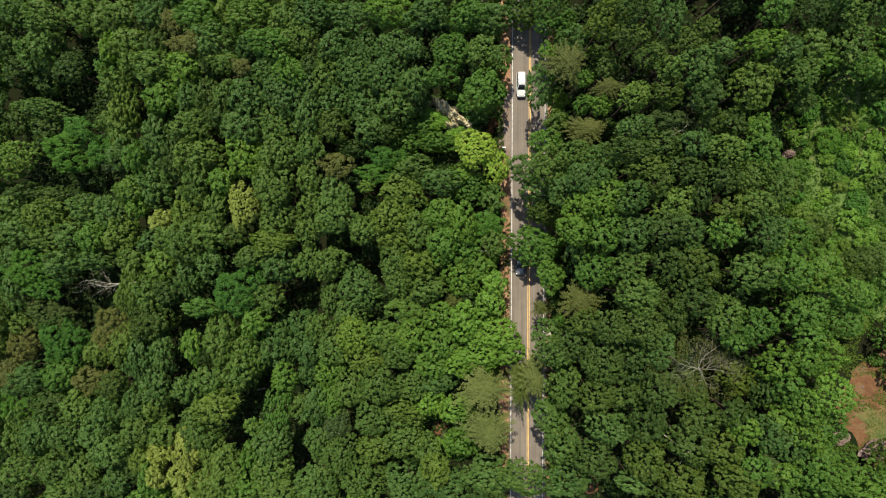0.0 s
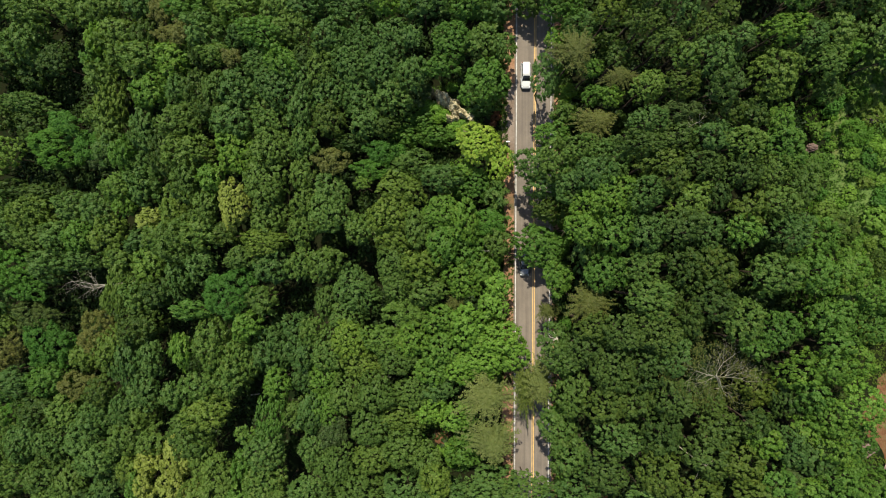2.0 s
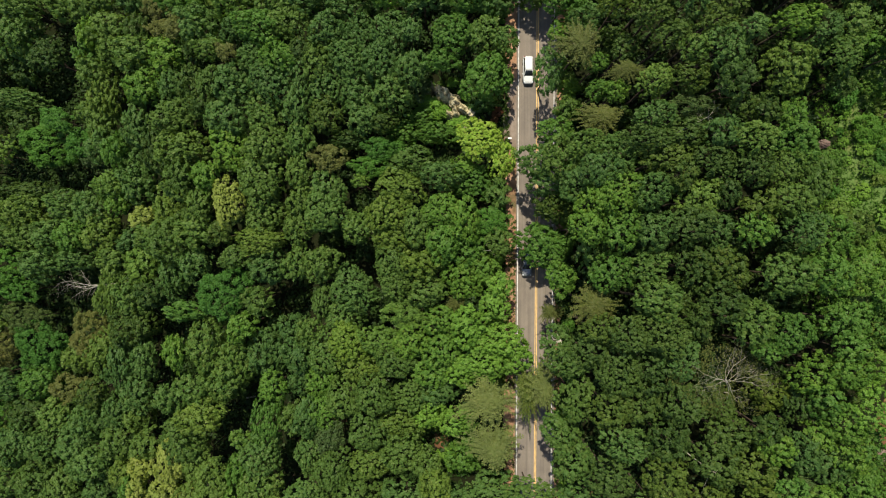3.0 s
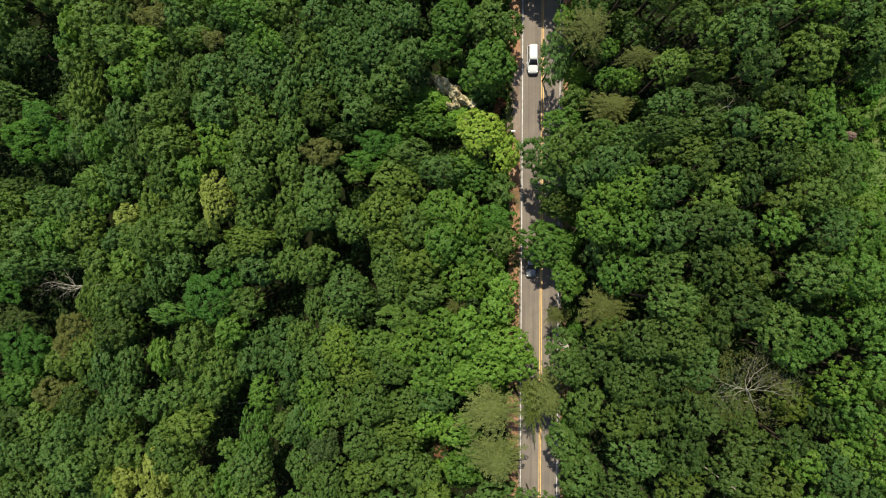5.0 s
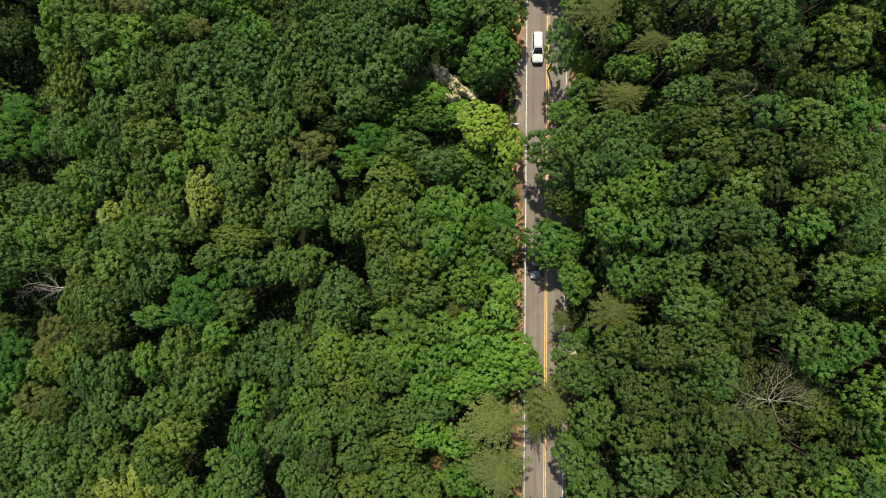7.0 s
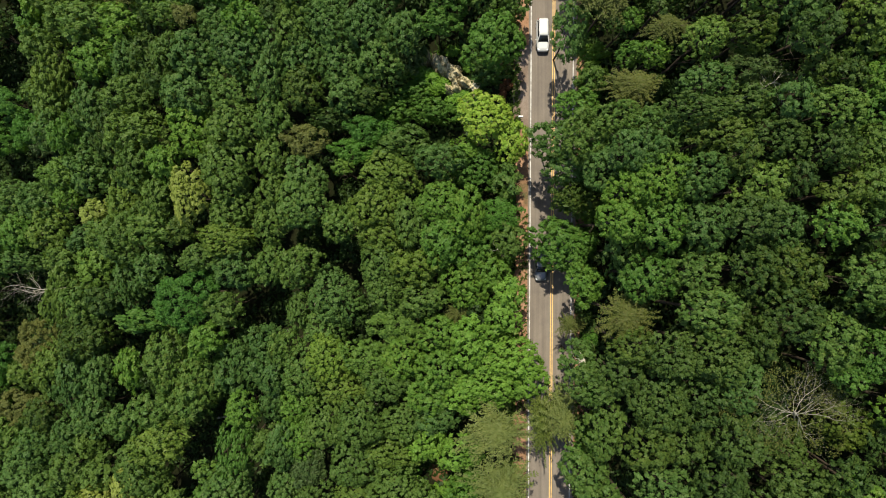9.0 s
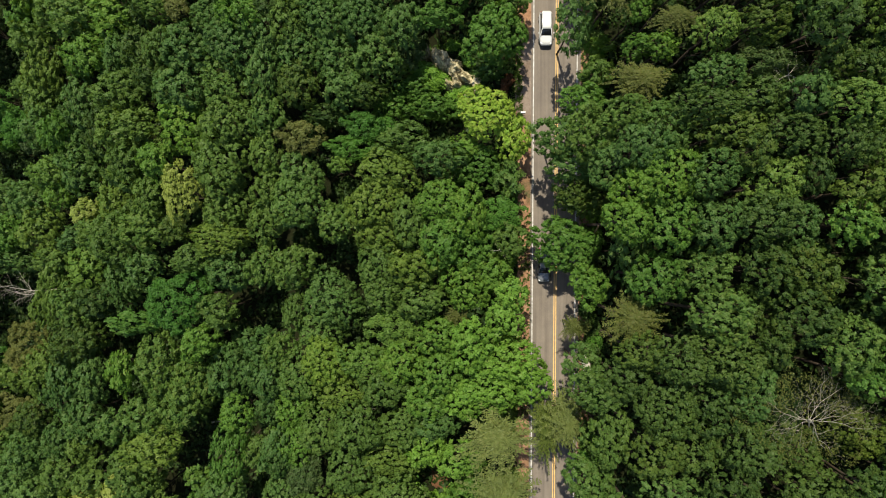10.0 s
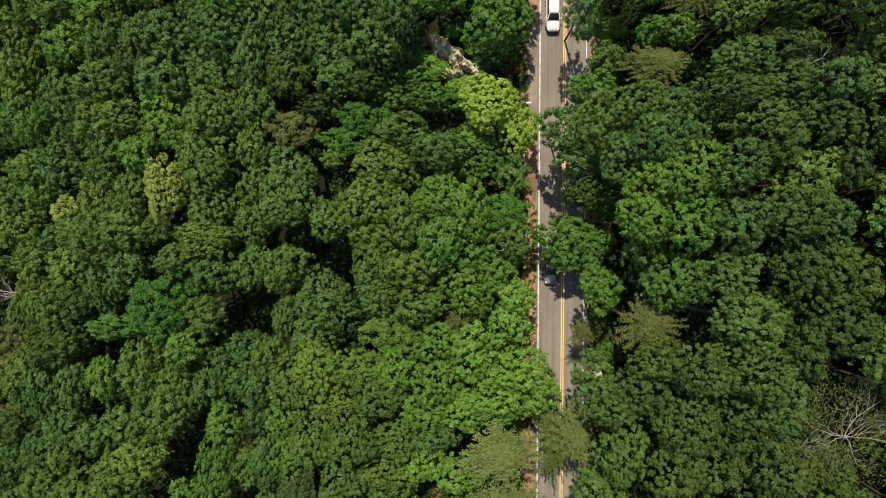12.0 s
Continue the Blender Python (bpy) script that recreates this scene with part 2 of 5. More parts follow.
def patch(name, cx, cy, rx, ry, material, label, category, lift=0.07, seed=1.0, wob=0.3):
    """A sheet of bare ground with an uneven outline, laid on the slope."""
    v, f = [(cx, cy, ground(cx, cy) + lift)], []
    rings, sides = 10, 40
    for r in range(1, rings + 1):
        for s in range(sides):
            a = 2 * math.pi * s / sides
            k = 1 + wob * noise.noise((math.cos(a) * 1.4 + seed, math.sin(a) * 1.4, seed)) + wob * 0.5 * noise.noise((math.cos(a) * 4, math.sin(a) * 4, seed))
            x, y = cx + rx * k * r / rings * math.cos(a), cy + ry * k * r / rings * math.sin(a)
            v.append((x, y, ground(x, y) + (lift if r < rings else -0.1)))
    for s in range(sides):
        f.append((0, 1 + s, 1 + (s + 1) % sides))
    for r in range(rings - 1):
        for s in range(sides):
            a, b = 1 + r * sides + s, 1 + r * sides + (s + 1) % sides
            f.append((a, a + sides, b + sides, b))
    return tagged(new(name, mesh_of(name, v, f, material, True)), label, category, kind="structure")


patch("clearing", 71.7, -24.8, 9.2, 10.4, DIRT, "clearing of bare red dirt on the hillside", "clearing")
patch("hillside_turf", 69.0, 8.0, 15.0, 22.0, MEADOW, "bright turf with thin bare spots on the open hillside", "turf", 0.06, 13.0)
patch("trodden_grass", 69.3, -27.3, 3.9, 3.6, GRASSY, "thin trodden grass over red dirt", "grass", 0.12, 4.0, 0.9)
patch("red_soil", -0.4, -35.2, 1.9, 2.2, DIRT, "patch of bare red soil between trees", "soil", 0.1, 7.0)
patch("red_soil", -21.0, -35.0, 1.4, 1.6, DIRT, "patch of bare red soil between trees", "soil", 0.1, 9.0)
patch("red_soil", 26.5, -43.4, 2.2, 1.8, DIRT, "patch of bare red soil between trees", "soil", 0.1, 11.0)


# ---- trees ----
def unit(a):
    return a / np.linalg.norm(a, axis=-1, keepdims=True)


OCT_V = np.array(((1, 0, 0), (-1, 0, 0), (0, 1, 0), (0, -1, 0), (0, 0, 1), (0, 0, -1)))
OCT_F = [(0, 2, 4), (2, 1, 4), (1, 3, 4), (3, 0, 4), (2, 0, 5), (1, 2, 5), (3, 1, 5), (0, 3, 5)]


def crown_mesh(name, radius, seed, lobe=0.62, leaves=42, leaf=(0.20, 0.13), high=1.2, ragged=0.16, jitter=0.45, core=0.68, thin=0.0):
    """A broad-leaved crown: lumps of foliage over an uneven dome, each lump clothed in sprays of leaves."""
    rng = np.random.default_rng(seed)
    count = int(2.75 * (radius / lobe) ** 2)
    wave = rng.uniform(0, 6.28, 4)
    verts, faces, size_now = [], [], 0
    for i in range(count):
        c = 1 - (i + rng.uniform(0.1, 0.9)) / count * 1.28
        s = math.sqrt(max(0.0, 1 - c * c))
        a = i * 2.39996 + rng.uniform(-0.5, 0.5)
        k = 1 + ragged * (0.5 * math.sin(2 * a + wave[0]) + 0.35 * math.sin(3 * a + wave[1]) + 0.3 * math.sin(5 * a + wave[2]))
        way = np.array((s * math.cos(a), s * math.sin(a), c))
        lump = noise.noise(Vector(way * 2.2) + Vector((seed, 0, 0)))
        if thin and lump < thin - 0.5:
            continue
        k *= rng.uniform(0.86, 1.0) * (1 + 0.2 * lump)
        rho = lobe * rng.uniform(0.7, 1.25)
        mid = way * np.array((radius - rho * 0.6, radius - rho * 0.6, radius * high)) * k
        mid[2] += rng.normal(0, 0.04 * radius)
        out = unit(way + np.array((0, 0, 0.45)))
        squash = rng.uniform(0.7, 1.2, 3)
        if core:
            verts.append(mid + OCT_V * rho * core * squash)
            faces.extend([(size_now + p, size_now + q, size_now + r) for p, q, r in OCT_F])
            size_now += 6
        d = unit(rng.normal(0, 1, (leaves, 3)) + out * 0.9)
        p = mid + d * rho * rng.uniform(0.7, 1.2, (leaves, 1)) * squash
        nrm = unit(d + rng.normal(0, jitter, (leaves, 3)) + np.array((0, 0, 0.25)))
        u = unit(np.cross(nrm, rng.normal(0, 1, (leaves, 3))))
        v = np.cross(nrm, u)
        size = rng.uniform(0.65, 1.35, (leaves, 1))
        u, v = u * size * leaf[0], v * size * leaf[1]
        verts.append(np.stack([p + u, p - u * 0.6 + v, p - u * 0.6 - v], 1).reshape(-1, 3))
        faces.extend([(q, q + 1, q + 2) for q in range(size_now, size_now + 3 * leaves, 3)])
        size_now += 3 * leaves
    return mesh_of(name, np.concatenate(verts), faces, OAK)


def leafy_crown(name, radius, seed, clump=0.385, spray=0.285, per=3, high=1.22, ragged=0.2, jitter=0.42, core=0.60, cleft=0.11):
    """A broad-leaved crown: boughs swell over a broad dome with clefts between them, and carry clumps of leaf rosettes that turn to the light."""
    rng = np.random.default_rng(seed)
    count = int(5.6 * (0.35 + 0.65 * high) * (radius / (1.5 * clump)) ** 2)
    wave = rng.uniform(0, 6.28, 4)
    verts, faces, k0 = [], [], 0
    shift = Vector((seed * 1.7, 0, 0))
    for i in range(count):
        c = 1 - min(max(0.0, i + rng.uniform(-4.0, 5.0)), count) / count * 1.1
        s = math.sqrt(max(0.0, 1 - c * c))
        a = i * 2.39996 + rng.uniform(-1.1, 1.1)
        way = np.array((s * math.cos(a), s * math.sin(a), c))
        k = 1 + ragged * s * (0.5 * math.sin(2 * a + wave[0]) + 0.4 * math.sin(3 * a + wave[1]) + 0.3 * math.sin(5 * a + wave[2]))
        k *= 1 + 0.2 * noise.noise(Vector(way * 1.7) + shift)
        bough = abs(noise.noise(Vector(way * 0.62 * radius) + shift * 2))
        k -= cleft * max(0.0, 1 - bough / 0.17) * (1.6 / max(1.6, radius)) ** 0.5
        k *= rng.uniform(0.945, 1.01)
        rho = clump * rng.uniform(0.5, 1.25)
        mid = np.array((way[0] * (radius - 0.5 * rho), way[1] * (radius - 0.5 * rho), math.copysign(abs(c) ** 0.85, c) * radius * high)) * k
        out = unit(way + np.array((0, 0, 0.32)))
        squash = rng.uniform(0.65, 1.3, 3)
        verts.append(mid - out * rho * 0.3 + OCT_V[:5] * rho * core * 1.15 * squash)
        faces.extend([(k0 + p, k0 + q, k0 + r) for p, q, r in OCT_F[:4]])
        k0 += 5
        d = unit(rng.normal(0, 0.7, (per, 3)) + out)
        d[0] = unit(out + rng.normal(0, 0.15, 3))
        p = mid + d * rho * rng.uniform(0.5, 1.15, (per, 1)) * squash
        nrm = unit(d + rng.normal(0, jitter, (per, 3)))
        u = unit(np.cross(nrm, rng.normal(0, 1, (per, 3))))
        v = np.cross(nrm, u)
        for q in range(per):
            blades = int(rng.integers(4, 6))
            ang = np.arange(blades) / blades * 6.283 + rng.uniform(-0.3, 0.3, blades)
            length = spray * (1.15 if q == 0 else 0.9) * rng.uniform(0.55, 1.4, blades)[:, None]
            half = 2.2 / blades
            one = p[q] + (np.cos(ang - half)[:, None] * u[q] + np.sin(ang - half)[:, None] * v[q]) * length * 0.8 - nrm[q] * 0.18 * length
            two = p[q] + (np.cos(ang + half)[:, None] * u[q] + np.sin(ang + half)[:, None] * v[q]) * length * 1.1 - nrm[q] * 0.36 * length
            verts.append(np.concatenate((p[q][None], np.stack([one, two], 1).reshape(-1, 3))))
            faces.extend([(k0, k0 + 1 + 2 * b, k0 + 2 + 2 * b) for b in range(blades)])
            k0 += 1 + 2 * blades
    # the shaded inner leaves
    n = int(20 * radius * radius)
    d = unit(rng.normal(0, 1, (n, 3)) * np.array((1, 1, 0.6)) + np.array((0, 0, 0.7)))
    p = d * np.array((radius, radius, radius * high)) * rng.uniform(0.45, 0.7, (n, 1))
    u = unit(np.cross(d + rng.normal(0, 0.4, (n, 3)), rng.normal(0, 1, (n, 3)))) * spray * 1.0
    v = unit(np.cross(d + rng.normal(0, 0.4, (n, 3)), u)) * spray * 0.8
    verts.append(np.stack([p + u, p - u * 0.6 + v, p - u * 0.6 - v], 1).reshape(-1, 3))
    faces.extend([(q, q + 1, q + 2) for q in range(k0, k0 + 3 * n, 3)])
    return mesh_of(name, np.concatenate(verts), faces, OAK)


def pine_mesh(name, radius, seed, tall=0.7, boughs=170):
    """A conifer crown: drooping boughs of uneven length in all directions from the stem, each feathered with side sprays."""
    rng = np.random.default_rng(seed)
    verts, faces = [], []
    lean, fork = rng.uniform(0, 6.28, 2)
    for i in range(boughs):
        f = (i + 0.5) / boughs
        a = i * 2.39996 + rng.uniform(-0.35, 0.35)
        reach = radius * (0.22 + 0.85 * f ** 0.6) * rng.uniform(0.62, 1.12) * (1 + 0.22 * math.sin(a + lean) + 0.16 * math.sin(3 * a + fork))
        start = radius * tall * (1 - 1.15 * f)
        droop = rng.uniform(0.1, 0.34)
        steps = max(5, int(reach / 0.19))
        for j in range(steps):
            g = (j + rng.uniform(0.2, 0.9)) / steps
            p = np.array((math.cos(a) * reach * g, math.sin(a) * reach * g, start + reach * (0.12 * g - droop * g * g)))
            for side in (-1, 1):
                b = a + side * rng.uniform(0.35, 1.05)
                u = np.array((math.cos(b), math.sin(b), rng.uniform(-0.35, 0.25))) * rng.uniform(0.3, 0.62) * (1.1 - 0.5 * g)
                v = unit(np.cross(u, rng.normal(0, 0.45, 3) + np.array((0, 0, 1)))) * rng.uniform(0.040, 0.080)
                k0 = len(verts)
                verts.extend((p - u * 0.1, p + u * 0.45 + v, p + u, p + u * 0.45 - v))
                faces.append((k0, k0 + 1, k0 + 2, k0 + 3))
    return mesh_of(name, verts, faces, NEEDLE)


def trunk_mesh(name, seed):
    """A stem one metre high and limbs that spread into the crown; it is stretched to its tree."""
    rng = random.Random(seed)
    v, f = [], []
    p, r = Vector((0, 0, -0.03)), 0.018
    for i in range(5):
        q = Vector((rng.uniform(-0.012, 0.012), rng.uniform(-0.012, 0.012), (i + 1) / 5))
        tube(v, f, p, q, r, r * 0.82, 6)
        if i > 1:
            for _ in range(2):
                a = rng.uniform(0, 6.28)
                out = q + Vector((math.cos(a) * 0.09, math.sin(a) * 0.09, 0.08))
                tube(v, f, p.lerp(q, rng.random()), out, r * 0.45, r * 0.2, 4)
                tube(v, f, out, out + Vector((math.cos(a + 0.5) * 0.06, math.sin(a + 0.5) * 0.06, 0.05)), r * 0.2, r * 0.07, 3)
        p, r = q, r * 0.82
    return mesh_of(name, v, f, BARK, True)


SIZES = (1.8, 2.8, 3.8, 4.8)
CROWNS = {s: [leafy_crown("crown", s, 10 * i + k) for k in range(5)] for i, s in enumerate(SIZES)}
FAR_CROWNS = {s: [leafy_crown("crown", s, 20 + 10 * i + k, 0.50, 0.37, 3, 1.3) for k in range(5)] for i, s in enumerate(SIZES)}
NEAR_CROWNS = {s: [leafy_crown("crown", s, 40 + 10 * i + k, 0.335, 0.225, 3, 1.38) for k in range(5)] for i, s in enumerate(SIZES)}
FINE = {s: [crown_mesh("crown", s, 50 + 10 * i + k, 0.6, 44, (0.27, 0.075), 0.8, 0.3, 0.55) for k in range(2)] for i, s in enumerate(SIZES)}
FINE[1.2] = [crown_mesh("crown", 1.2, 150 + k, 0.42, 24, (0.24, 0.08), 0.8, 0.3, 0.55) for k in range(4)]
SHADED = {s: [crown_mesh("crown", s, 30 + 10 * i + k, 0.8, 26, (0.28, 0.18)) for k in range(2)] for i, s in enumerate(SIZES)}
PINES = [pine_mesh("crown", 3.5, 80 + k) for k in range(4)]
TRUNKS = [trunk_mesh("trunk", 90 + k) for k in range(4)]
tree_rng = random.Random(11)
STANDING = []


def tree(x, y, top, r, crowns, material, label, name="broadleaf_tree", flat=1.0, category="tree", group="forest trees"):
    """A tree at (x, y) whose crown reaches up to the level top and r metres out; r is one radius, or one along x and one along y."""
    if crowns is CROWNS:
        crowns = FAR_CROWNS if top < -6 else NEAR_CROWNS if top > 15 else CROWNS
    wide, deep = r if isinstance(r, tuple) else (r, r)
    r = math.sqrt(wide * deep)
    base = ground(x, y)
    size = min(crowns, key=lambda s: abs(s - r)) if crowns is not PINES else 3.5
    me = tree_rng.choice(crowns if crowns is PINES else crowns[size])
    even = 0.87 < wide / deep < 1.15
    turn = tree_rng.uniform(0, 6.28) if even else tree_rng.choice((0.0, math.pi)) + tree_rng.uniform(-0.15, 0.15)
    k = r / size
    kz = k * flat * tree_rng.uniform(0.88, 1.12)
    up = size * kz
    z = max(top - up, base + 0.35 * up)
    t = new(name)
    t.empty_display_size = 0.5
    t.location = (x, y, base)
    tagged(t, label, category, group)
    h = z - base
    part("trunk", tree_rng.choice(TRUNKS), t, scale=(max(h, 7) * 0.8, max(h, 7) * 0.8, h + 0.1), turn=tree_rng.uniform(0, 6.28))
    part("crown", me, t, material=material, at=(0, 0, h), scale=(k, k, kz) if even else (wide / size, deep / size, kz), turn=turn)
    STANDING.append((x, y, r))
    return t


def oak(x, y, top, r, deep=0):
    return tree(x, y, top, (r, deep or r), CROWNS, OAK, "broadleaf tree with dense mid-green rounded crown in forest")


def light_oak(x, y, top, r, deep=0):
    return tree(x, y, top, (r, deep or r), CROWNS, LIGHT_OAK, "broadleaf tree with broad yellowish green crown in forest", "light_broadleaf_tree")


def dark_oak(x, y, top, r, deep=0):
    return tree(x, y, top, (r, deep or r), CROWNS, DARK_OAK, "broadleaf tree with dense dark green crown in forest", "dark_broadleaf_tree")


def deep_oak(x, y, top, r, deep=0):
    return tree(x, y, top, (r, deep or r), CROWNS, DEEP, "broadleaf tree with dense deep olive-green crown on slope", "deep_green_broadleaf_tree")


def olive_oak(x, y, top, r, deep=0):
    return tree(x, y, top, (r, deep or r), CROWNS, OLIVE, "broadleaf tree with lumpy olive-green crown in forest", "olive_broadleaf_tree")


def maple(x, y, top, r, deep=0):
    return tree(x, y, top, (r, deep or r), CROWNS, MAPLE, "broadleaf tree with bright green leafy crown in forest", "bright_broadleaf_tree")


def bright_oak(x, y, top, r, deep=0):
    return tree(x, y, top, (r, deep or r), CROWNS, GRASS_GREEN, "light green tree with dense leafy crown beside the road", "light_green_tree")


def blue_oak(x, y, top, r, deep=0):
    return tree(x, y, top, (r, deep or r), CROWNS, BLUE, "broadleaf tree with bluish green crown in forest", "bluish_broadleaf_tree")


def grey_oak(x, y, top, r, deep=0):
    return tree(x, y, top, (r, deep or r), FINE, GREY, "thin grey-green tree with bare twigs showing", "thin_tree")


def fern_leaved(x, y, top, r, deep=0):
    return tree(x, y, top, (r, deep or r), FINE, FRESH, "feathery tree with fresh green finely cut leaves", "feathery_tree", 0.8)


def rusty_oak(x, y, top, r, deep=0):
    return tree(x, y, top, (r, deep or r), FINE, RUSTY, "brownish olive tree with thinning leaves", "brownish_tree", 0.9)


def pale_acacia(x, y, top, r, deep=0):
    return tree(x, y, top, (r, deep or r), CROWNS, PALE, "pale yellow-green flowering tree among darker crowns", "pale_yellow_tree", 0.9)


def lime_tree(x, y, top, r, deep=0):
    return tree(x, y, top, (r, deep or r), CROWNS, LIME, "bright yellow-green tree leaning over the road edge", "yellow_green_tree", 0.8)


def lime_bush(x, y, top, r, deep=0):
    return tree(x, y, top, (r, deep or r), FINE, BUSH, "light green bush on open ground", "bush", 0.6, "bush", "bushes")


def sumac(x, y, top, r, deep=0):
    return tree(x, y, top, (r, deep or r), FINE, LIGHT_OAK, "feathery tree with drooping light green compound leaves", "feathery_tree", 0.8)


def hazel(x, y, top, r, deep=0):
    return tree(x, y, top, (r, deep or r), PINES, BROWN_NEEDLE, "soft feathery olive-brown tree beside the road", "olive_brown_tree", 0.75)


def pine(x, y, top, r, deep=0):
    return tree(x, y, top, (r, deep or r), PINES, NEEDLE, "conifer with feathery olive boughs spreading from its tip", "pine_tree", 0.8, "pine tree", "pines by the road")


def shaded_pine(x, y, top, r, deep=0):
    return tree(x, y, top, (r, deep or r), PINES, SHADED_NEEDLE, "olive conifer overhanging the road, needles darkened for shade", "pine_tree", 0.8, "pine tree", "pines by the road")


# the valley side
oak(-110.8, 57.9, -34.1, 4.0, 5.0)
olive_oak(-105.8, 62.7, -35.7, 4.4, 4.4)
oak(-103.0, 56.8, -31.7, 3.3, 3.6)
oak(-82.7, 57.9, -23.5, 4.1, 4.1)
olive_oak(-68.1, 56.9, -20.5, 4.0, 4.0)
oak(-59.6, 54.9, -16.8, 3.9, 3.9)
dark_oak(-111.5, 42.2, -36.1, 4.3, 5.0)
maple(-110.4, 43.4, -35.1, 4.1, 4.1)
oak(-110.3, 49.8, -35.4, 3.5, 4.7)
dark_oak(-105.0, 48.4, -32.6, 2.9, 3.2)
dark_oak(-103.0, 43.5, -33.8, 4.0, 3.7)
oak(-95.2, 47.2, -29.0, 5.4, 5.4)
oak(-92.9, 53.8, -26.9, 5.3, 3.9)
oak(-80.9, 52.7, -22.8, 4.9, 3.8)
olive_oak(-74.6, 51.1, -20.9, 3.9, 3.5)
maple(-74.0, 44.7, -21.9, 2.7, 4.0)
olive_oak(-69.9, 52.4, -20.0, 4.2, 3.3)
olive_oak(-68.9, 45.3, -19.6, 4.6, 3.7)
oak(-62.8, 50.6, -16.2, 3.5, 3.4)
dark_oak(-62.0, 44.7, -17.5, 2.8, 3.6)
rusty_oak(-57.9, 48.6, -15.3, 2.3, 2.9)
rusty_oak(-54.5, 42.7, -12.1, 3.0, 2.0)
rusty_oak(-52.0, 44.5, -13.7, 1.6, 1.4)
maple(-51.5, 48.8, -11.8, 4.9, 3.1)
rusty_oak(-51.2, 42.2, -10.0, 2.3, 2.3)
blue_oak(-46.6, 42.6, -8.3, 4.5, 3.7)
olive_oak(-44.0, 48.2, -8.7, 2.2, 2.2)
oak(-42.4, 51.6, -8.7, 3.7, 3.7)
light_oak(-37.6, 45.4, -2.6, 5.2, 3.3)
olive_oak(-35.8, 50.8, -4.5, 3.5, 3.5)
oak(-29.8, 43.2, 0.4, 3.3, 3.8)
olive_oak(-27.9, 48.6, 0.4, 3.4, 3.4)
oak(-24.5, 43.6, 1.7, 4.5, 3.4)
maple(-21.9, 49.0, -0.1, 3.4, 3.4)
oak(-17.1, 43.3, 1.8, 4.4, 3.3)
oak(-109.4, 34.2, -32.2, 3.7, 4.4)
dark_oak(-103.9, 31.1, -35.3, 3.7, 3.7)
oak(-98.6, 34.2, -34.3, 6.6, 2.9)
dark_oak(-95.9, 39.8, -34.5, 3.2, 3.2)
dark_oak(-85.6, 41.2, -25.1, 3.3, 3.7)
maple(-75.5, 40.9, -23.1, 2.7, 3.2)
olive_oak(-72.8, 36.3, -19.5, 3.1, 2.9)
olive_oak(-71.1, 32.2, -21.5, 3.4, 5.9)
olive_oak(-68.3, 40.4, -19.6, 3.8, 3.2)
oak(-61.9, 38.7, -14.6, 4.4, 3.6)
maple(-60.0, 32.4, -15.4, 3.7, 3.9)
maple(-54.2, 38.2, -13.2, 4.2, 3.6)
oak(-53.5, 31.7, -13.8, 3.2, 3.8)
dark_oak(-48.2, 38.4, -11.1, 2.0, 2.5)
dark_oak(-46.9, 30.9, -6.9, 2.6, 3.6)
oak(-43.0, 36.5, -5.2, 2.8, 2.3)
rusty_oak(-38.4, 34.7, -1.1, 1.7, 1.6)
oak(-37.7, 39.2, -2.2, 2.3, 2.5)
oak(-33.4, 33.9, -1.5, 3.9, 3.2)
maple(-32.2, 38.5, 2.0, 4.3, 3.4)
maple(-28.4, 32.7, 3.0, 2.8, 3.1)
olive_oak(-26.6, 39.3, 2.0, 3.6, 3.6)
oak(-25.4, 30.0, 1.0, 2.3, 3.3)
dark_oak(-24.9, 34.1, 1.2, 2.3, 2.5)
olive_oak(-21.7, 32.1, 2.0, 2.8, 3.3)
oak(-20.0, 37.3, 3.0, 3.3, 3.3)
oak(-16.3, 32.4, 3.0, 3.6, 3.6)
oak(-14.4, 36.6, 2.3, 3.4, 3.4)
oak(-110.0, 26.6, -32.4, 4.2, 4.7)
light_oak(-109.4, 18.5, -31.8, 4.1, 4.6)
light_oak(-103.4, 21.9, -32.6, 4.4, 4.9)
dark_oak(-97.5, 29.0, -35.8, 4.0, 3.7)
fern_leaved(-90.0, 24.0, -31.7, 7.8, 4.8)
fern_leaved(-84.3, 28.2, -26.6, 3.4, 2.6)
fern_leaved(-80.0, 22.9, -27.6, 3.4, 3.1)
grey_oak(-77.8, 20.4, -29.1, 3.4, 2.6)
olive_oak(-76.5, 29.6, -27.5, 3.7, 3.7)
olive_oak(-72.5, 26.2, -23.3, 3.5, 4.9)
oak(-71.6, 21.5, -21.7, 3.5, 3.5)
maple(-67.3, 19.7, -18.5, 2.4, 4.0)
oak(-63.5, 18.7, -21.2, 3.4, 3.7)
oak(-62.5, 25.2, -17.4, 3.0, 4.6)
dark_oak(-58.1, 20.3, -16.2, 2.8, 4.9)
olive_oak(-52.4, 25.4, -11.9, 4.8, 4.0)
olive_oak(-50.3, 18.7, -9.6, 5.1, 4.2)
dark_oak(-43.7, 26.6, -4.4, 2.9, 2.9)
olive_oak(-42.4, 29.8, -3.3, 2.1, 3.3)
maple(-38.7, 18.2, -4.0, 4.5, 4.0)
oak(-38.7, 24.0, -2.5, 4.5, 4.0)
oak(-37.6, 29.4, -1.8, 4.4, 4.0)
oak(-31.7, 24.2, -0.9, 3.9, 3.7)
olive_oak(-31.5, 18.3, -0.7, 3.9, 4.1)
oak(-29.8, 29.2, 1.7, 4.1, 3.6)
oak(-25.5, 24.6, 1.6, 2.3, 3.7)
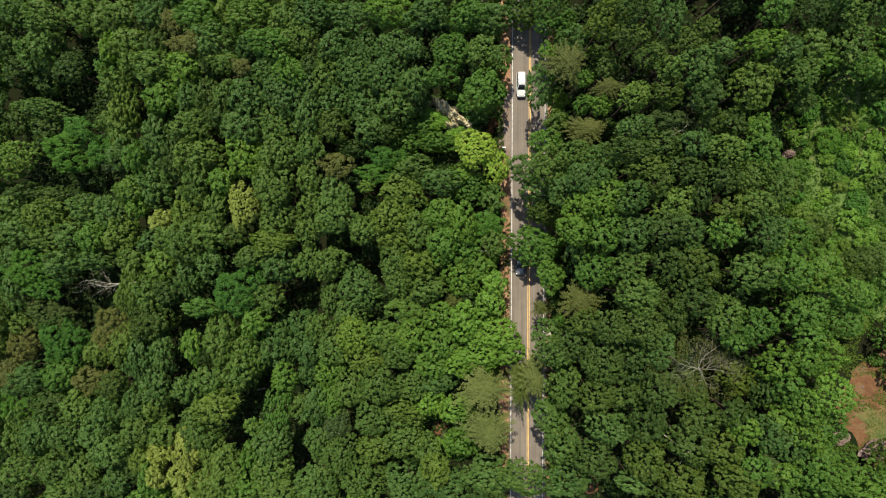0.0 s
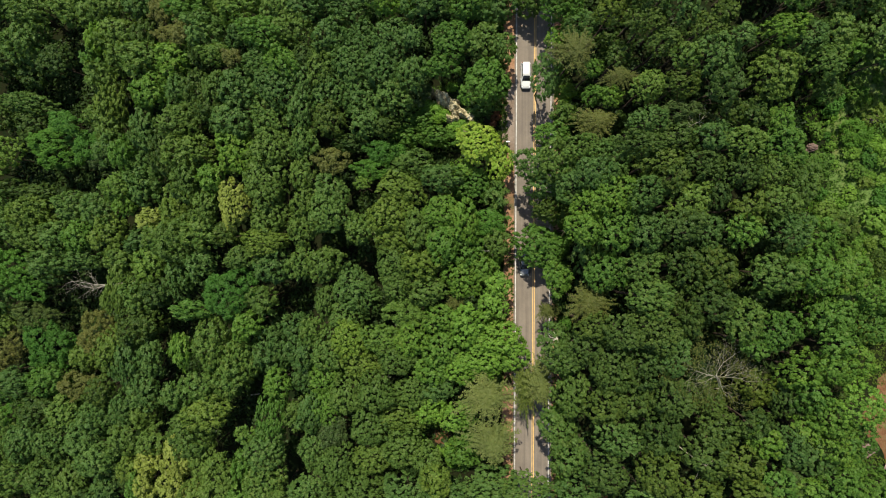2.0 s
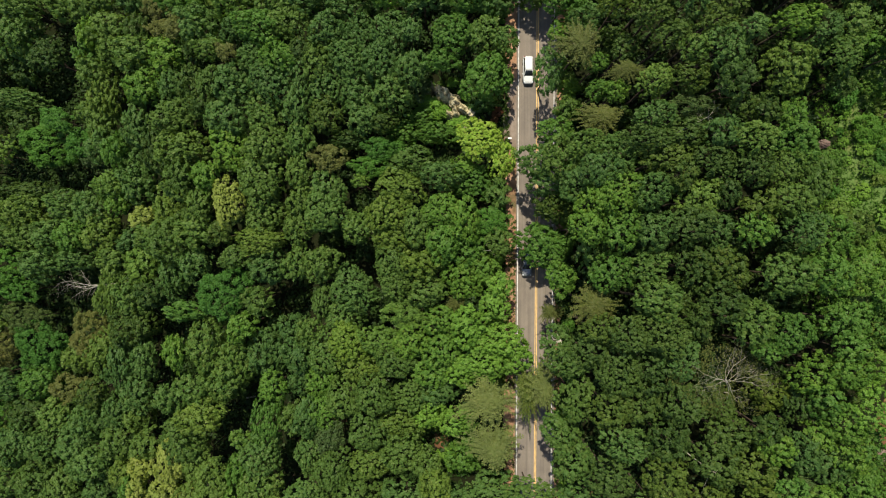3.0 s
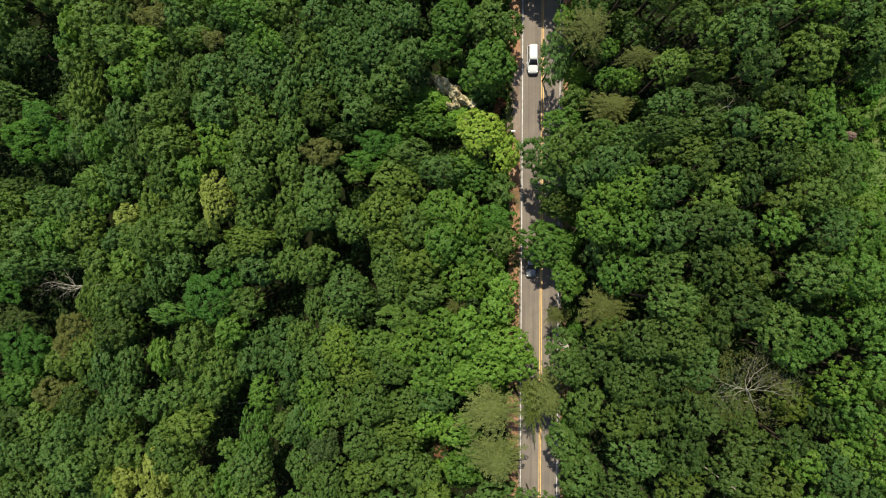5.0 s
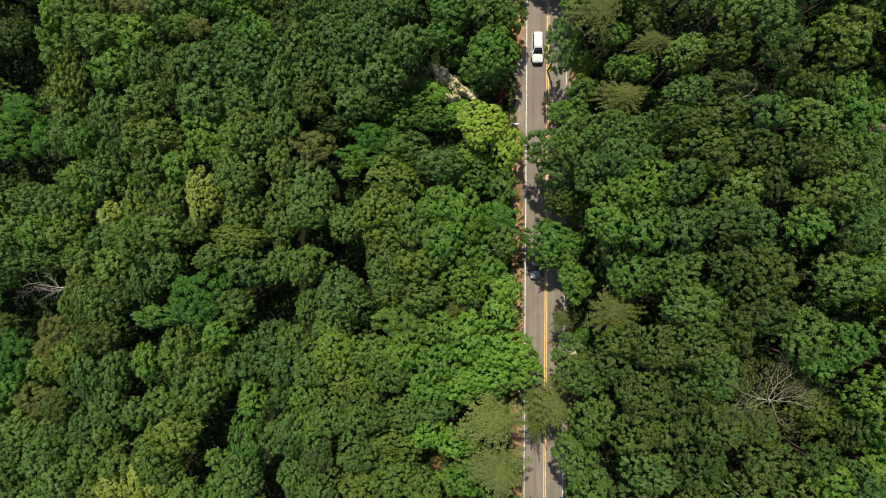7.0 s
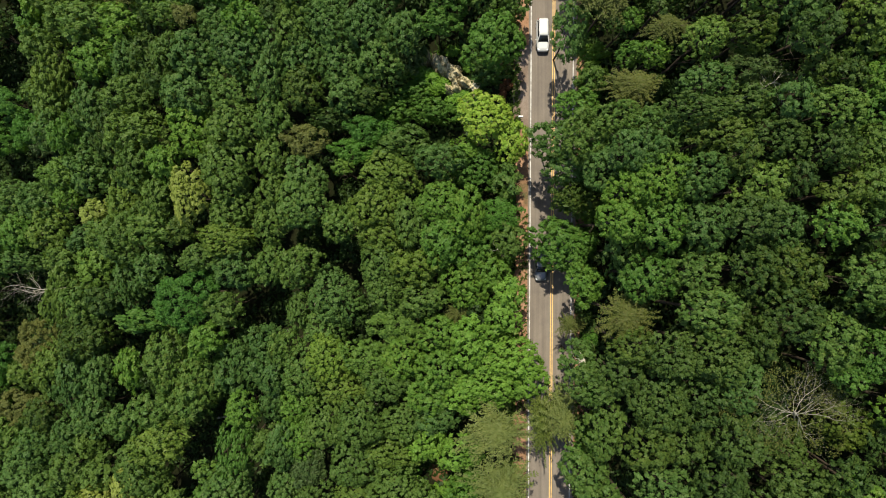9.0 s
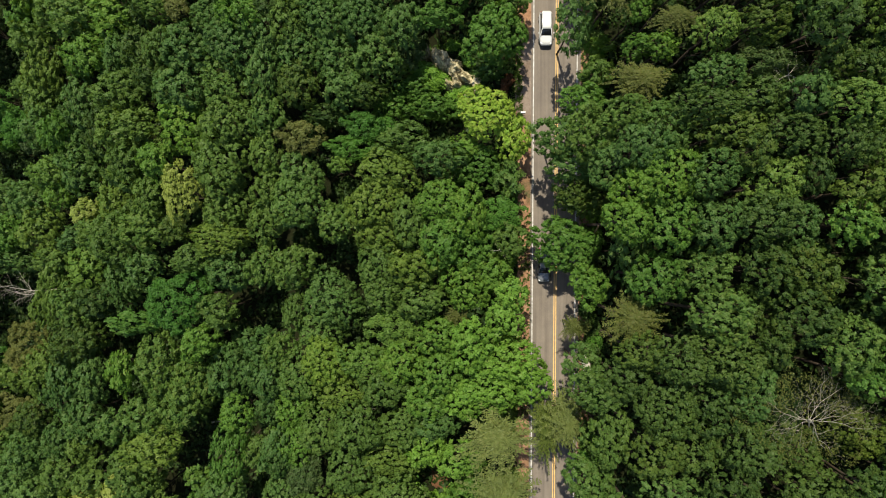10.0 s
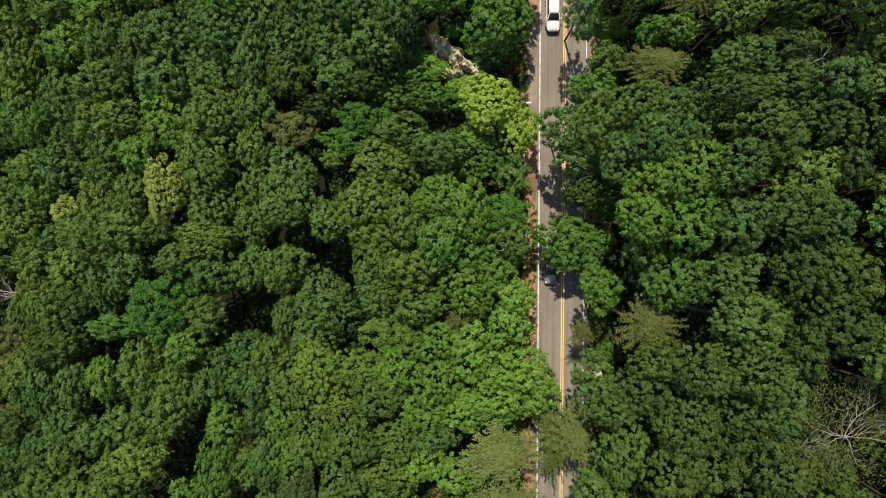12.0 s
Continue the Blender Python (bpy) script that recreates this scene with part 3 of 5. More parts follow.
oak(-25.0, 18.9, 1.3, 2.5, 3.3)
dark_oak(-20.2, 22.8, 2.3, 3.3, 2.9)
oak(-20.1, 27.9, 0.8, 3.7, 4.1)
dark_oak(-16.5, 18.9, -0.2, 3.3, 1.9)
oak(-14.6, 27.0, 2.0, 3.8, 3.8)
oak(-13.6, 22.3, 3.7, 3.0, 2.7)
dark_oak(-111.0, 10.4, -35.3, 4.3, 5.0)
oak(-104.8, 9.7, -34.7, 4.0, 4.4)
dark_oak(-103.9, 13.7, -35.8, 5.4, 3.0)
olive_oak(-95.1, 8.3, -31.1, 5.5, 4.6)
dark_oak(-94.7, 12.5, -34.0, 4.5, 2.6)
oak(-83.8, 9.6, -29.0, 4.9, 3.4)
oak(-75.4, 8.3, -23.6, 4.0, 3.5)
light_oak(-68.8, 13.2, -19.9, 3.7, 3.2)
maple(-68.3, 9.5, -21.5, 2.4, 2.7)
oak(-63.2, 13.8, -18.9, 3.9, 4.5)
olive_oak(-55.3, 7.4, -16.0, 3.5, 5.2)
olive_oak(-50.3, 13.3, -8.6, 3.1, 4.2)
olive_oak(-46.0, 8.2, -8.2, 2.8, 4.1)
maple(-44.0, 13.3, -6.1, 2.4, 3.1)
pale_acacia(-38.8, 8.3, -2.5, 3.0, 4.4)
olive_oak(-32.8, 12.0, -1.5, 4.2, 4.4)
olive_oak(-32.6, 6.1, -4.2, 4.4, 4.0)
olive_oak(-25.1, 13.5, 0.5, 2.5, 3.3)
olive_oak(-24.9, 8.6, 0.3, 2.5, 2.9)
oak(-20.1, 10.0, 1.5, 3.3, 3.3)
oak(-20.1, 6.2, 2.8, 3.8, 3.7)
rusty_oak(-19.7, 15.5, 2.6, 3.0, 2.6)
light_oak(-14.2, 11.4, 3.0, 1.4, 1.2)
fern_leaved(-12.8, 14.0, 2.1, 3.1, 2.0)
oak(-110.8, 2.2, -34.3, 4.0, 4.7)
fern_leaved(-109.1, -5.3, -33.2, 4.1, 4.1)
oak(-104.7, -1.9, -34.1, 2.9, 3.5)
oak(-103.2, 4.0, -33.5, 4.5, 3.5)
fern_leaved(-99.5, -4.6, -30.4, 5.1, 4.0)
olive_oak(-95.3, 2.8, -32.4, 5.0, 3.5)
oak(-89.4, -3.6, -28.4, 4.9, 3.7)
oak(-87.4, 2.8, -28.9, 4.6, 3.7)
oak(-82.1, -2.2, -29.1, 4.6, 2.8)
maple(-81.5, 2.8, -26.9, 3.3, 3.9)
olive_oak(-73.2, 3.3, -23.8, 4.2, 4.1)
olive_oak(-69.3, -2.1, -21.9, 3.4, 2.9)
oak(-64.6, 1.6, -21.1, 3.4, 2.6)
light_oak(-62.0, -3.0, -20.0, 4.0, 4.2)
pale_acacia(-61.3, 6.0, -19.2, 3.3, 2.6)
oak(-58.6, 2.0, -16.9, 4.0, 3.1)
oak(-55.1, -5.9, -17.8, 3.3, 4.9)
olive_oak(-53.3, 1.9, -12.3, 4.7, 4.7)
oak(-48.1, -3.3, -10.8, 3.1, 3.2)
oak(-46.9, 2.9, -9.1, 4.4, 3.2)
dark_oak(-41.7, 2.9, -8.0, 2.4, 2.7)
olive_oak(-38.1, -1.6, -5.2, 3.0, 2.4)
olive_oak(-33.1, 1.2, -3.0, 4.2, 2.8)
oak(-32.3, -3.2, -4.6, 4.0, 3.5)
oak(-26.0, -2.7, -1.5, 2.7, 3.4)
olive_oak(-25.4, 3.6, -1.2, 2.7, 3.4)
olive_oak(-21.6, -2.7, -0.3, 3.1, 3.4)
oak(-14.6, 3.5, 2.4, 2.8, 3.0)
oak(-110.4, -14.2, -34.2, 4.2, 5.3)
dark_oak(-107.6, -15.4, -31.0, 4.0, 4.0)
oak(-103.6, -10.7, -33.4, 3.2, 5.5)
olive_oak(-103.5, -17.5, -34.0, 3.4, 3.8)
fern_leaved(-96.2, -9.6, -31.9, 3.8, 3.0)
grey_oak(-95.4, -16.0, -31.6, 5.1, 3.8)
olive_oak(-69.5, -8.0, -21.2, 3.0, 6.4)
oak(-64.7, -9.8, -19.3, 3.4, 4.0)
dark_oak(-64.1, -16.3, -18.7, 4.6, 4.5)
dark_oak(-59.8, -9.1, -18.1, 3.1, 3.4)
maple(-49.1, -11.9, -9.7, 4.0, 2.0)
fern_leaved(-40.6, -8.3, -4.7, 4.7, 5.2)
maple(-37.6, -14.8, -6.5, 2.8, 2.9)
olive_oak(-34.5, -9.6, -6.3, 2.8, 3.1)
oak(-27.3, -15.0, -5.0, 3.1, 2.9)
oak(-23.9, -15.3, -2.0, 2.4, 3.0)
olive_oak(-21.7, -9.6, -2.4, 1.8, 3.0)
blue_oak(-17.8, -12.1, -2.2, 3.4, 3.4)
light_oak(-16.6, -16.5, 1.3, 3.8, 3.5)
blue_oak(-16.0, -7.5, -0.1, 4.1, 4.6)
olive_oak(-110.3, -23.1, -34.5, 4.0, 5.0)
rusty_oak(-102.2, -23.0, -33.9, 4.6, 4.1)
maple(-91.2, -30.0, -31.2, 4.9, 4.0)
fern_leaved(-91.0, -22.0, -29.6, 5.6, 5.6)
olive_oak(-81.2, -24.2, -29.4, 3.6, 3.7)
rusty_oak(-75.4, -18.6, -22.4, 4.6, 4.6)
olive_oak(-71.5, -21.9, -22.0, 3.9, 4.9)
oak(-67.5, -24.1, -21.3, 3.2, 5.4)
oak(-62.3, -23.0, -20.5, 3.0, 4.0)
oak(-52.8, -29.1, -10.6, 2.9, 2.7)
maple(-51.5, -20.2, -10.6, 2.0, 4.0)
oak(-48.1, -28.0, -12.0, 4.3, 4.2)
oak(-45.9, -18.5, -10.6, 4.2, 5.2)
oak(-42.2, -25.6, -11.0, 4.0, 4.2)
oak(-39.6, -21.6, -9.2, 4.0, 5.1)
oak(-33.1, -19.4, -8.7, 4.2, 5.3)
maple(-31.3, -25.4, -5.1, 2.6, 2.9)
oak(-26.1, -19.4, -3.1, 2.8, 3.5)
oak(-25.9, -24.3, -5.7, 2.6, 3.1)
maple(-22.0, -29.5, -3.4, 3.1, 3.9)
maple(-22.0, -23.7, -4.0, 3.3, 3.6)
oak(-20.6, -18.6, -1.0, 3.4, 3.8)
olive_oak(-17.4, -26.6, -0.3, 3.4, 3.7)
olive_oak(-14.5, -20.9, 0.3, 3.8, 3.1)
rusty_oak(-111.0, -31.1, -34.0, 4.4, 4.4)
oak(-110.2, -40.2, -34.2, 4.0, 5.3)
rusty_oak(-105.5, -30.0, -34.1, 3.4, 3.0)
fern_leaved(-103.9, -38.2, -34.0, 4.7, 4.7)
oak(-100.8, -31.6, -33.3, 6.1, 3.8)
dark_oak(-94.6, -37.4, -33.6, 5.6, 4.1)
blue_oak(-87.1, -37.8, -31.9, 4.2, 4.6)
rusty_oak(-83.2, -31.4, -29.3, 4.5, 3.4)
blue_oak(-77.3, -37.1, -26.9, 4.3, 5.0)
dark_oak(-75.7, -31.2, -24.8, 3.5, 3.3)
oak(-69.7, -34.6, -23.1, 2.9, 3.8)
olive_oak(-69.5, -41.1, -23.3, 4.4, 4.1)
olive_oak(-64.9, -35.0, -22.7, 3.2, 4.1)
oak(-64.4, -30.3, -21.6, 3.9, 4.6)
olive_oak(-60.8, -40.3, -18.3, 3.1, 3.2)
pale_acacia(-53.8, -41.8, -14.6, 3.6, 5.0)
olive_oak(-50.4, -37.1, -11.2, 4.5, 4.7)
olive_oak(-48.3, -41.5, -12.6, 3.2, 4.3)
olive_oak(-46.5, -32.5, -9.2, 4.7, 3.5)
light_oak(-37.6, -35.3, -6.8, 2.0, 1.8)
oak(-33.8, -37.9, -5.3, 4.1, 4.0)
maple(-32.7, -32.7, -5.4, 2.8, 6.0)
olive_oak(-28.4, -32.0, -7.1, 2.9, 2.9)
oak(-24.6, -30.3, -2.7, 2.6, 3.6)
oak(-24.4, -37.2, -4.8, 3.0, 3.7)
grey_oak(-20.8, -34.0, -2.9, 3.2, 2.8)
olive_oak(-19.6, -39.3, -1.1, 3.4, 3.4)
olive_oak(-12.8, -37.5, -0.6, 3.8, 3.1)
olive_oak(-12.8, -31.9, 1.4, 3.8, 3.5)
oak(-109.0, -48.4, -31.9, 4.2, 5.2)
oak(-102.9, -44.3, -33.0, 3.4, 5.8)
oak(-100.5, -52.6, -31.4, 5.5, 4.6)
oak(-96.9, -44.3, -31.2, 4.2, 4.9)
olive_oak(-92.1, -52.1, -32.0, 5.5, 4.9)
oak(-91.1, -44.5, -31.7, 4.7, 4.1)
blue_oak(-81.1, -43.5, -28.6, 5.4, 4.8)
blue_oak(-76.5, -46.9, -24.9, 4.2, 3.6)
dark_oak(-72.0, -50.1, -28.9, 3.3, 3.3)
olive_oak(-67.9, -47.5, -23.6, 2.9, 3.5)
maple(-64.9, -51.1, -20.3, 2.4, 3.5)
pale_acacia(-62.9, -49.8, -19.7, 2.5, 3.2)
pale_acacia(-61.4, -44.4, -18.4, 3.2, 2.5)
pale_acacia(-55.6, -50.4, -17.5, 4.2, 4.2)
olive_oak(-48.6, -48.9, -10.3, 3.6, 3.5)
olive_oak(-43.7, -45.1, -8.4, 4.0, 4.7)
oak(-42.1, -52.5, -7.6, 3.6, 3.6)
maple(-40.2, -48.5, -8.6, 3.3, 2.9)
maple(-39.0, -42.1, -9.0, 2.2, 3.4)
dark_oak(-36.9, -51.8, -8.6, 3.7, 3.7)
oak(-34.2, -45.1, -6.6, 4.6, 4.6)
olive_oak(-31.5, -47.9, -5.0, 4.3, 2.4)
oak(-29.7, -51.4, -5.3, 3.6, 3.6)
oak(-24.4, -45.1, -1.5, 4.6, 4.0)
olive_oak(-22.8, -50.6, -4.6, 3.5, 3.5)
maple(-15.7, -49.2, -0.7, 3.4, 3.4)
olive_oak(-15.4, -44.2, -1.0, 4.8, 3.9)
dark_oak(-109.4, -56.9, -33.7, 3.9, 4.6)
olive_oak(-106.6, -63.9, -36.7, 4.5, 4.5)
dark_oak(-103.3, -58.3, -33.4, 3.4, 2.9)
olive_oak(-95.0, -62.8, -32.4, 4.3, 4.3)
oak(-90.9, -58.1, -31.7, 5.2, 2.9)
olive_oak(-88.7, -63.7, -34.8, 4.4, 4.4)
olive_oak(-85.7, -54.2, -30.8, 3.9, 4.6)
dark_oak(-81.2, -57.2, -30.0, 3.6, 2.8)
oak(-76.9, -54.6, -29.4, 3.9, 3.7)
maple(-70.6, -60.1, -29.4, 4.2, 4.2)
maple(-61.7, -58.4, -22.5, 4.1, 4.1)
oak(-54.8, -58.0, -21.7, 4.0, 4.0)

# beside the road
maple(-9.3, 42.4, 7.1, 4.4, 2.8)
olive_oak(1.7, 45.9, 6.7, 3.2, 3.2)
# the next two oaks stand out of view, added to shade the road
oak(11.8, 45.8, 10.0, 3.5, 3.4)
oak(16.3, 44.6, 12.0, 3.7, 3.4)
oak(-10.5, 31.2, 5.2, 3.7, 3.7)
oak(-8.7, 35.8, 6.1, 3.7, 3.3)
oak(-5.5, 36.0, 6.9, 2.2, 2.2)
oak(-3.2, 41.0, 9.2, 3.7, 2.8)
maple(-0.4, 30.7, 7.0, 2.9, 2.0)
maple(1.5, 34.7, 8.2, 3.7, 3.2)
maple(5.0, 40.9, 8.8, 4.1, 3.1)
oak(6.6, 34.4, 9.1, 3.0, 2.8)
oak(9.0, 40.4, 9.0, 2.9, 3.3)
oak(9.8, 33.1, 10.4, 2.2, 2.5)
oak(13.9, 41.5, 8.0, 2.7, 2.5)
olive_oak(16.0, 41.4, 10.0, 2.7, 2.4)
maple(17.8, 33.6, 12.0, 1.6, 1.6)
dark_oak(18.2, 39.8, 16.0, 2.8, 2.8)
maple(18.5, 38.3, 15.2, 3.7, 3.1)
oak(21.0, 34.0, 17.3, 2.5, 2.1)
dark_oak(-10.7, 21.4, 3.1, 2.7, 2.1)
oak(-8.8, 26.2, 4.7, 3.7, 3.7)
maple(-7.1, 20.3, -1.0, 3.1, 2.2)
oak(-5.1, 29.7, 6.7, 2.6, 3.2)
grey_oak(-4.8, 27.9, 3.0, 2.5, 2.7)
maple(-4.1, 23.0, -1.0, 3.0, 2.0)
lime_bush(-2.8, 25.7, -1.0, 2.0, 1.1)
lime_bush(-1.1, 24.5, -1.0, 2.6, 1.5)
maple(-1.0, 20.1, 0.0, 3.5, 2.2)
lime_bush(3.0, 21.8, -1.0, 2.2, 1.5)
maple(6.8, 27.2, 11.1, 4.1, 3.6)
oak(7.0, 24.3, 4.0, 2.6, 1.4)
oak(16.0, 26.9, 15.0, 2.4, 3.4)
maple(17.4, 18.1, 13.0, 3.0, 2.1)
olive_oak(19.1, 21.8, 12.0, 2.1, 1.9)
maple(19.6, 25.5, 10.0, 2.3, 1.3)
hazel(19.6, 29.0, 21.0, 3.4, 3.7)
hazel(22.8, 18.9, 20.0, 4.0, 2.4)
maple(22.8, 27.5, 16.5, 1.7, 1.4)
maple(23.1, 23.6, 15.8, 2.1, 1.4)
fern_leaved(-11.0, 17.0, 2.5, 2.7, 2.3)
olive_oak(-9.0, 6.1, 5.4, 3.7, 3.7)
fern_leaved(-8.5, 17.0, 0.0, 2.6, 1.8)
olive_oak(-7.2, 10.4, 5.7, 4.0, 3.0)
olive_oak(-5.3, 14.5, 4.7, 4.0, 2.6)
oak(-0.2, 12.0, 7.2, 3.4, 2.6)
maple(-0.2, 6.0, 6.9, 3.6, 3.2)
maple(3.1, 13.4, 5.9, 2.2, 1.7)
maple(5.0, 10.8, 5.0, 4.0, 3.0)
lime_tree(5.7, 17.6, 9.6, 3.8, 3.2)
oak(9.0, 9.0, 6.6, 2.0, 2.4)
lime_tree(9.4, 14.6, 7.6, 2.5, 3.0)
oak(14.3, 13.4, 14.0, 3.0, 3.0)
oak(16.3, 10.3, 13.0, 3.5, 2.2)
dark_oak(16.7, 7.1, 11.0, 2.5, 2.5)
olive_oak(17.6, 13.4, 17.0, 3.4, 3.1)
dark_oak(18.5, 6.4, 10.0, 3.5, 2.2)
oak(19.8, 9.5, 18.7, 3.0, 2.8)
oak(20.7, 14.9, 19.9, 3.0, 2.2)
maple(21.5, 6.4, 21.9, 2.9, 2.7)
oak(22.0, 10.8, 23.6, 3.0, 2.7)
olive_oak(-8.2, -2.7, 4.5, 3.7, 3.4)
olive_oak(-8.1, 1.4, 3.9, 3.7, 2.6)
olive_oak(-4.4, 3.4, 6.3, 2.4, 3.1)
olive_oak(-3.5, -2.7, 6.3, 3.5, 3.0)
maple(-0.0, 0.9, 7.8, 3.4, 3.1)
maple(3.3, -5.2, 5.9, 3.7, 3.3)
maple(3.6, 4.5, 8.5, 2.5, 3.7)
maple(4.2, -0.1, 6.1, 3.1, 3.1)
maple(6.9, -3.4, 5.9, 2.6, 2.6)
fern_leaved(8.0, 4.5, 7.3, 2.9, 2.4)
olive_oak(9.3, 1.1, 7.1, 2.5, 2.4)
maple(16.4, 0.3, 9.0, 4.4, 3.7)
maple(17.1, 0.1, 8.0, 3.6, 3.2)
maple(18.3, -4.7, 13.0, 2.7, 2.4)
maple(19.9, 2.9, 22.9, 2.6, 2.4)
light_oak(-10.8, -16.0, 2.7, 3.7, 3.0)
olive_oak(-8.2, -6.3, 4.4, 2.6, 2.6)
sumac(-6.6, -11.2, 4.4, 3.7, 2.6)
maple(-5.5, -15.8, 3.9, 3.7, 3.3)
olive_oak(-2.8, -7.1, 5.8, 3.3, 2.6)
maple(-0.2, -17.5, 5.4, 3.7, 3.3)
maple(-0.2, -12.3, 4.4, 3.7, 3.0)
hazel(2.6, -9.0, 4.3, 3.3, 1.7)
bright_oak(4.2, -12.8, 9.0, 3.4, 3.1)
bright_oak(8.3, -9.4, 8.4, 2.5, 2.4)
bright_oak(9.1, -15.2, 9.0, 4.4, 3.4)
bright_oak(9.1, -6.0, 9.1, 2.1, 2.0)
bright_oak(11.1, -17.7, 9.0, 2.9, 3.0)
hazel(17.1, -10.2, 8.0, 2.0, 1.7)
oak(17.5, -14.5, 13.0, 2.6, 2.7)
olive_oak(18.2, -16.7, 17.9, 3.2, 2.6)
deep_oak(20.9, -15.0, 19.1, 3.0, 2.7)
oak(22.4, -0.5, 15.0, 2.4, 3.4)
hazel(21.7, -8.0, 19.8, 3.7, 3.5)
deep_oak(22.1, -11.6, 21.0, 2.6, 2.1)
olive_oak(-11.8, -25.3, 3.1, 3.8, 3.4)
olive_oak(-8.1, -19.4, 3.2, 3.7, 3.0)
olive_oak(-5.4, -25.3, 2.6, 3.8, 3.1)
bright_oak(-2.3, -28.1, 2.1, 2.9, 2.9)
maple(-1.8, -21.1, 4.3, 3.3, 2.6)
oak(-1.1, -24.2, 3.1, 3.4, 2.7)
bright_oak(2.6, -29.5, 3.0, 3.4, 2.5)
bright_oak(3.2, -20.4, 6.6, 2.9, 2.5)
pine(6.7, -23.1, 14.0, 5.0, 4.1)
bright_oak(6.4, -18.6, 8.0, 4.1, 3.1)
shaded_pine(13.5, -23.2, 9.0, 2.5, 5.2)
pine(15.9, -22.1, 12.0, 2.5, 4.9)
maple(18.1, -27.0, 11.0, 2.0, 1.6)
oak(18.1, -28.5, 14.1, 3.0, 3.0)
olive_oak(19.7, -22.2, 16.7, 2.7, 3.5)
olive_oak(-7.3, -30.1, 0.5, 4.2, 3.1)
olive_oak(-7.3, -35.3, 1.5, 4.2, 3.4)
olive_oak(-2.7, -37.4, 2.1, 2.8, 2.8)
olive_oak(-1.4, -40.0, 5.6, 2.8, 2.8)
maple(3.6, -36.0, 1.6, 3.1, 3.1)
pine(7.8, -31.6, 12.0, 4.6, 4.7)
blue_oak(8.5, -41.1, 5.3, 5.1, 3.1)
oak(13.8, -39.3, 12.0, 4.2, 2.9)
oak(19.7, -32.3, 15.0, 3.3, 3.0)
oak(20.0, -37.6, 17.5, 4.0, 2.7)
deep_oak(23.9, -32.9, 20.8, 3.3, 2.7)
dark_oak(-9.4, -48.8, 1.3, 3.4, 3.4)
oak(-6.7, -43.7, 2.1, 4.6, 3.6)
olive_oak(-4.1, -48.9, 0.4, 3.4, 3.4)
oak(0.6, -43.5, 3.7, 4.3, 3.1)
dark_oak(7.9, -45.9, 6.3, 3.2, 3.2)

# the upper slope
deep_oak(24.7, 34.8, 24.2, 3.3, 2.7)
dark_oak(26.2, 30.6, 9.0, 2.0, 1.6)
dark_oak(26.5, 32.9, 12.0, 2.1, 1.8)
deep_oak(28.1, 31.5, 26.3, 2.8, 2.3)
deep_oak(28.3, 34.3, 27.9, 3.1, 2.2)
oak(29.5, 38.0, 25.8, 2.7, 2.7)
oak(32.2, 33.4, 29.3, 2.5, 3.0)
# added out of view to shade the gap: this, (38.0, 38.3) and (42.2, 38.0)
dark_oak(34.3, 39.1, 32.2, 3.3, 3.3)
deep_oak(37.1, 31.3, 30.2, 1.6, 1.5)
dark_oak(38.0, 38.3, 34.3, 3.2, 3.2)
dark_oak(40.9, 34.0, 30.0, 1.6, 1.0)
dark_oak(42.2, 38.0, 34.2, 2.9, 2.9)
maple(45.5, 32.7, 33.0, 2.1, 2.1)
dark_oak(50.7, 32.9, 32.1, 2.7, 2.2)
oak(54.1, 35.2, 32.3, 2.5, 2.5)
dark_oak(55.8, 30.2, 25.4, 2.5, 2.5)
blue_oak(57.7, 33.7, 28.7, 3.1, 2.5)
oak(62.4, 33.8, 29.5, 1.8, 3.0)
maple(24.8, 22.6, 19.7, 1.8, 1.5)
hazel(25.8, 25.2, 21.8, 3.1, 1.7)
dark_oak(26.1, 28.5, 19.6, 2.2, 1.9)
blue_oak(28.9, 22.9, 24.5, 2.5, 2.2)
oak(28.9, 18.1, 24.8, 2.8, 2.2)
deep_oak(30.4, 28.3, 26.8, 2.6, 1.7)
oak(32.7, 26.0, 28.2, 1.8, 1.9)
dark_oak(32.8, 22.8, 26.9, 2.9, 2.0)
grey_oak(33.6, 18.9, 26.0, 3.5, 2.1)
deep_oak(35.6, 29.6, 28.5, 2.7, 2.2)
deep_oak(36.4, 21.1, 32.2, 2.2, 2.2)
blue_oak(36.6, 26.0, 29.2, 3.1, 2.8)
dark_oak(38.8, 18.6, 28.1, 1.8, 1.6)
blue_oak(39.0, 27.9, 30.9, 1.7, 1.4)
dark_oak(41.7, 18.1, 28.5, 2.0, 1.9)
olive_oak(44.0, 23.2, 30.0, 3.5, 3.1)
maple(44.4, 28.7, 31.3, 3.2, 1.9)
oak(48.2, 27.7, 30.4, 2.4, 2.4)
oak(50.2, 24.5, 30.9, 2.6, 2.2)
oak(51.7, 28.9, 30.4, 2.3, 2.2)
deep_oak(52.0, 21.7, 27.3, 1.9, 1.8)
maple(55.7, 26.9, 27.3, 1.5, 1.7)
oak(59.4, 29.8, 27.7, 3.3, 3.0)
maple(60.0, 25.7, 29.5, 1.8, 1.8)
maple(62.8, 26.6, 27.9, 1.5, 2.2)
maple(63.8, 29.7, 29.5, 2.4, 2.4)
oak(65.6, 26.5, 26.9, 2.5, 2.5)
maple(24.3, 7.7, 23.6, 3.3, 3.6)
oak(24.4, 13.0, 21.7, 3.5, 3.2)
deep_oak(27.5, 14.6, 26.0, 3.4, 2.0)
oak(28.1, 7.7, 26.0, 2.8, 2.4)
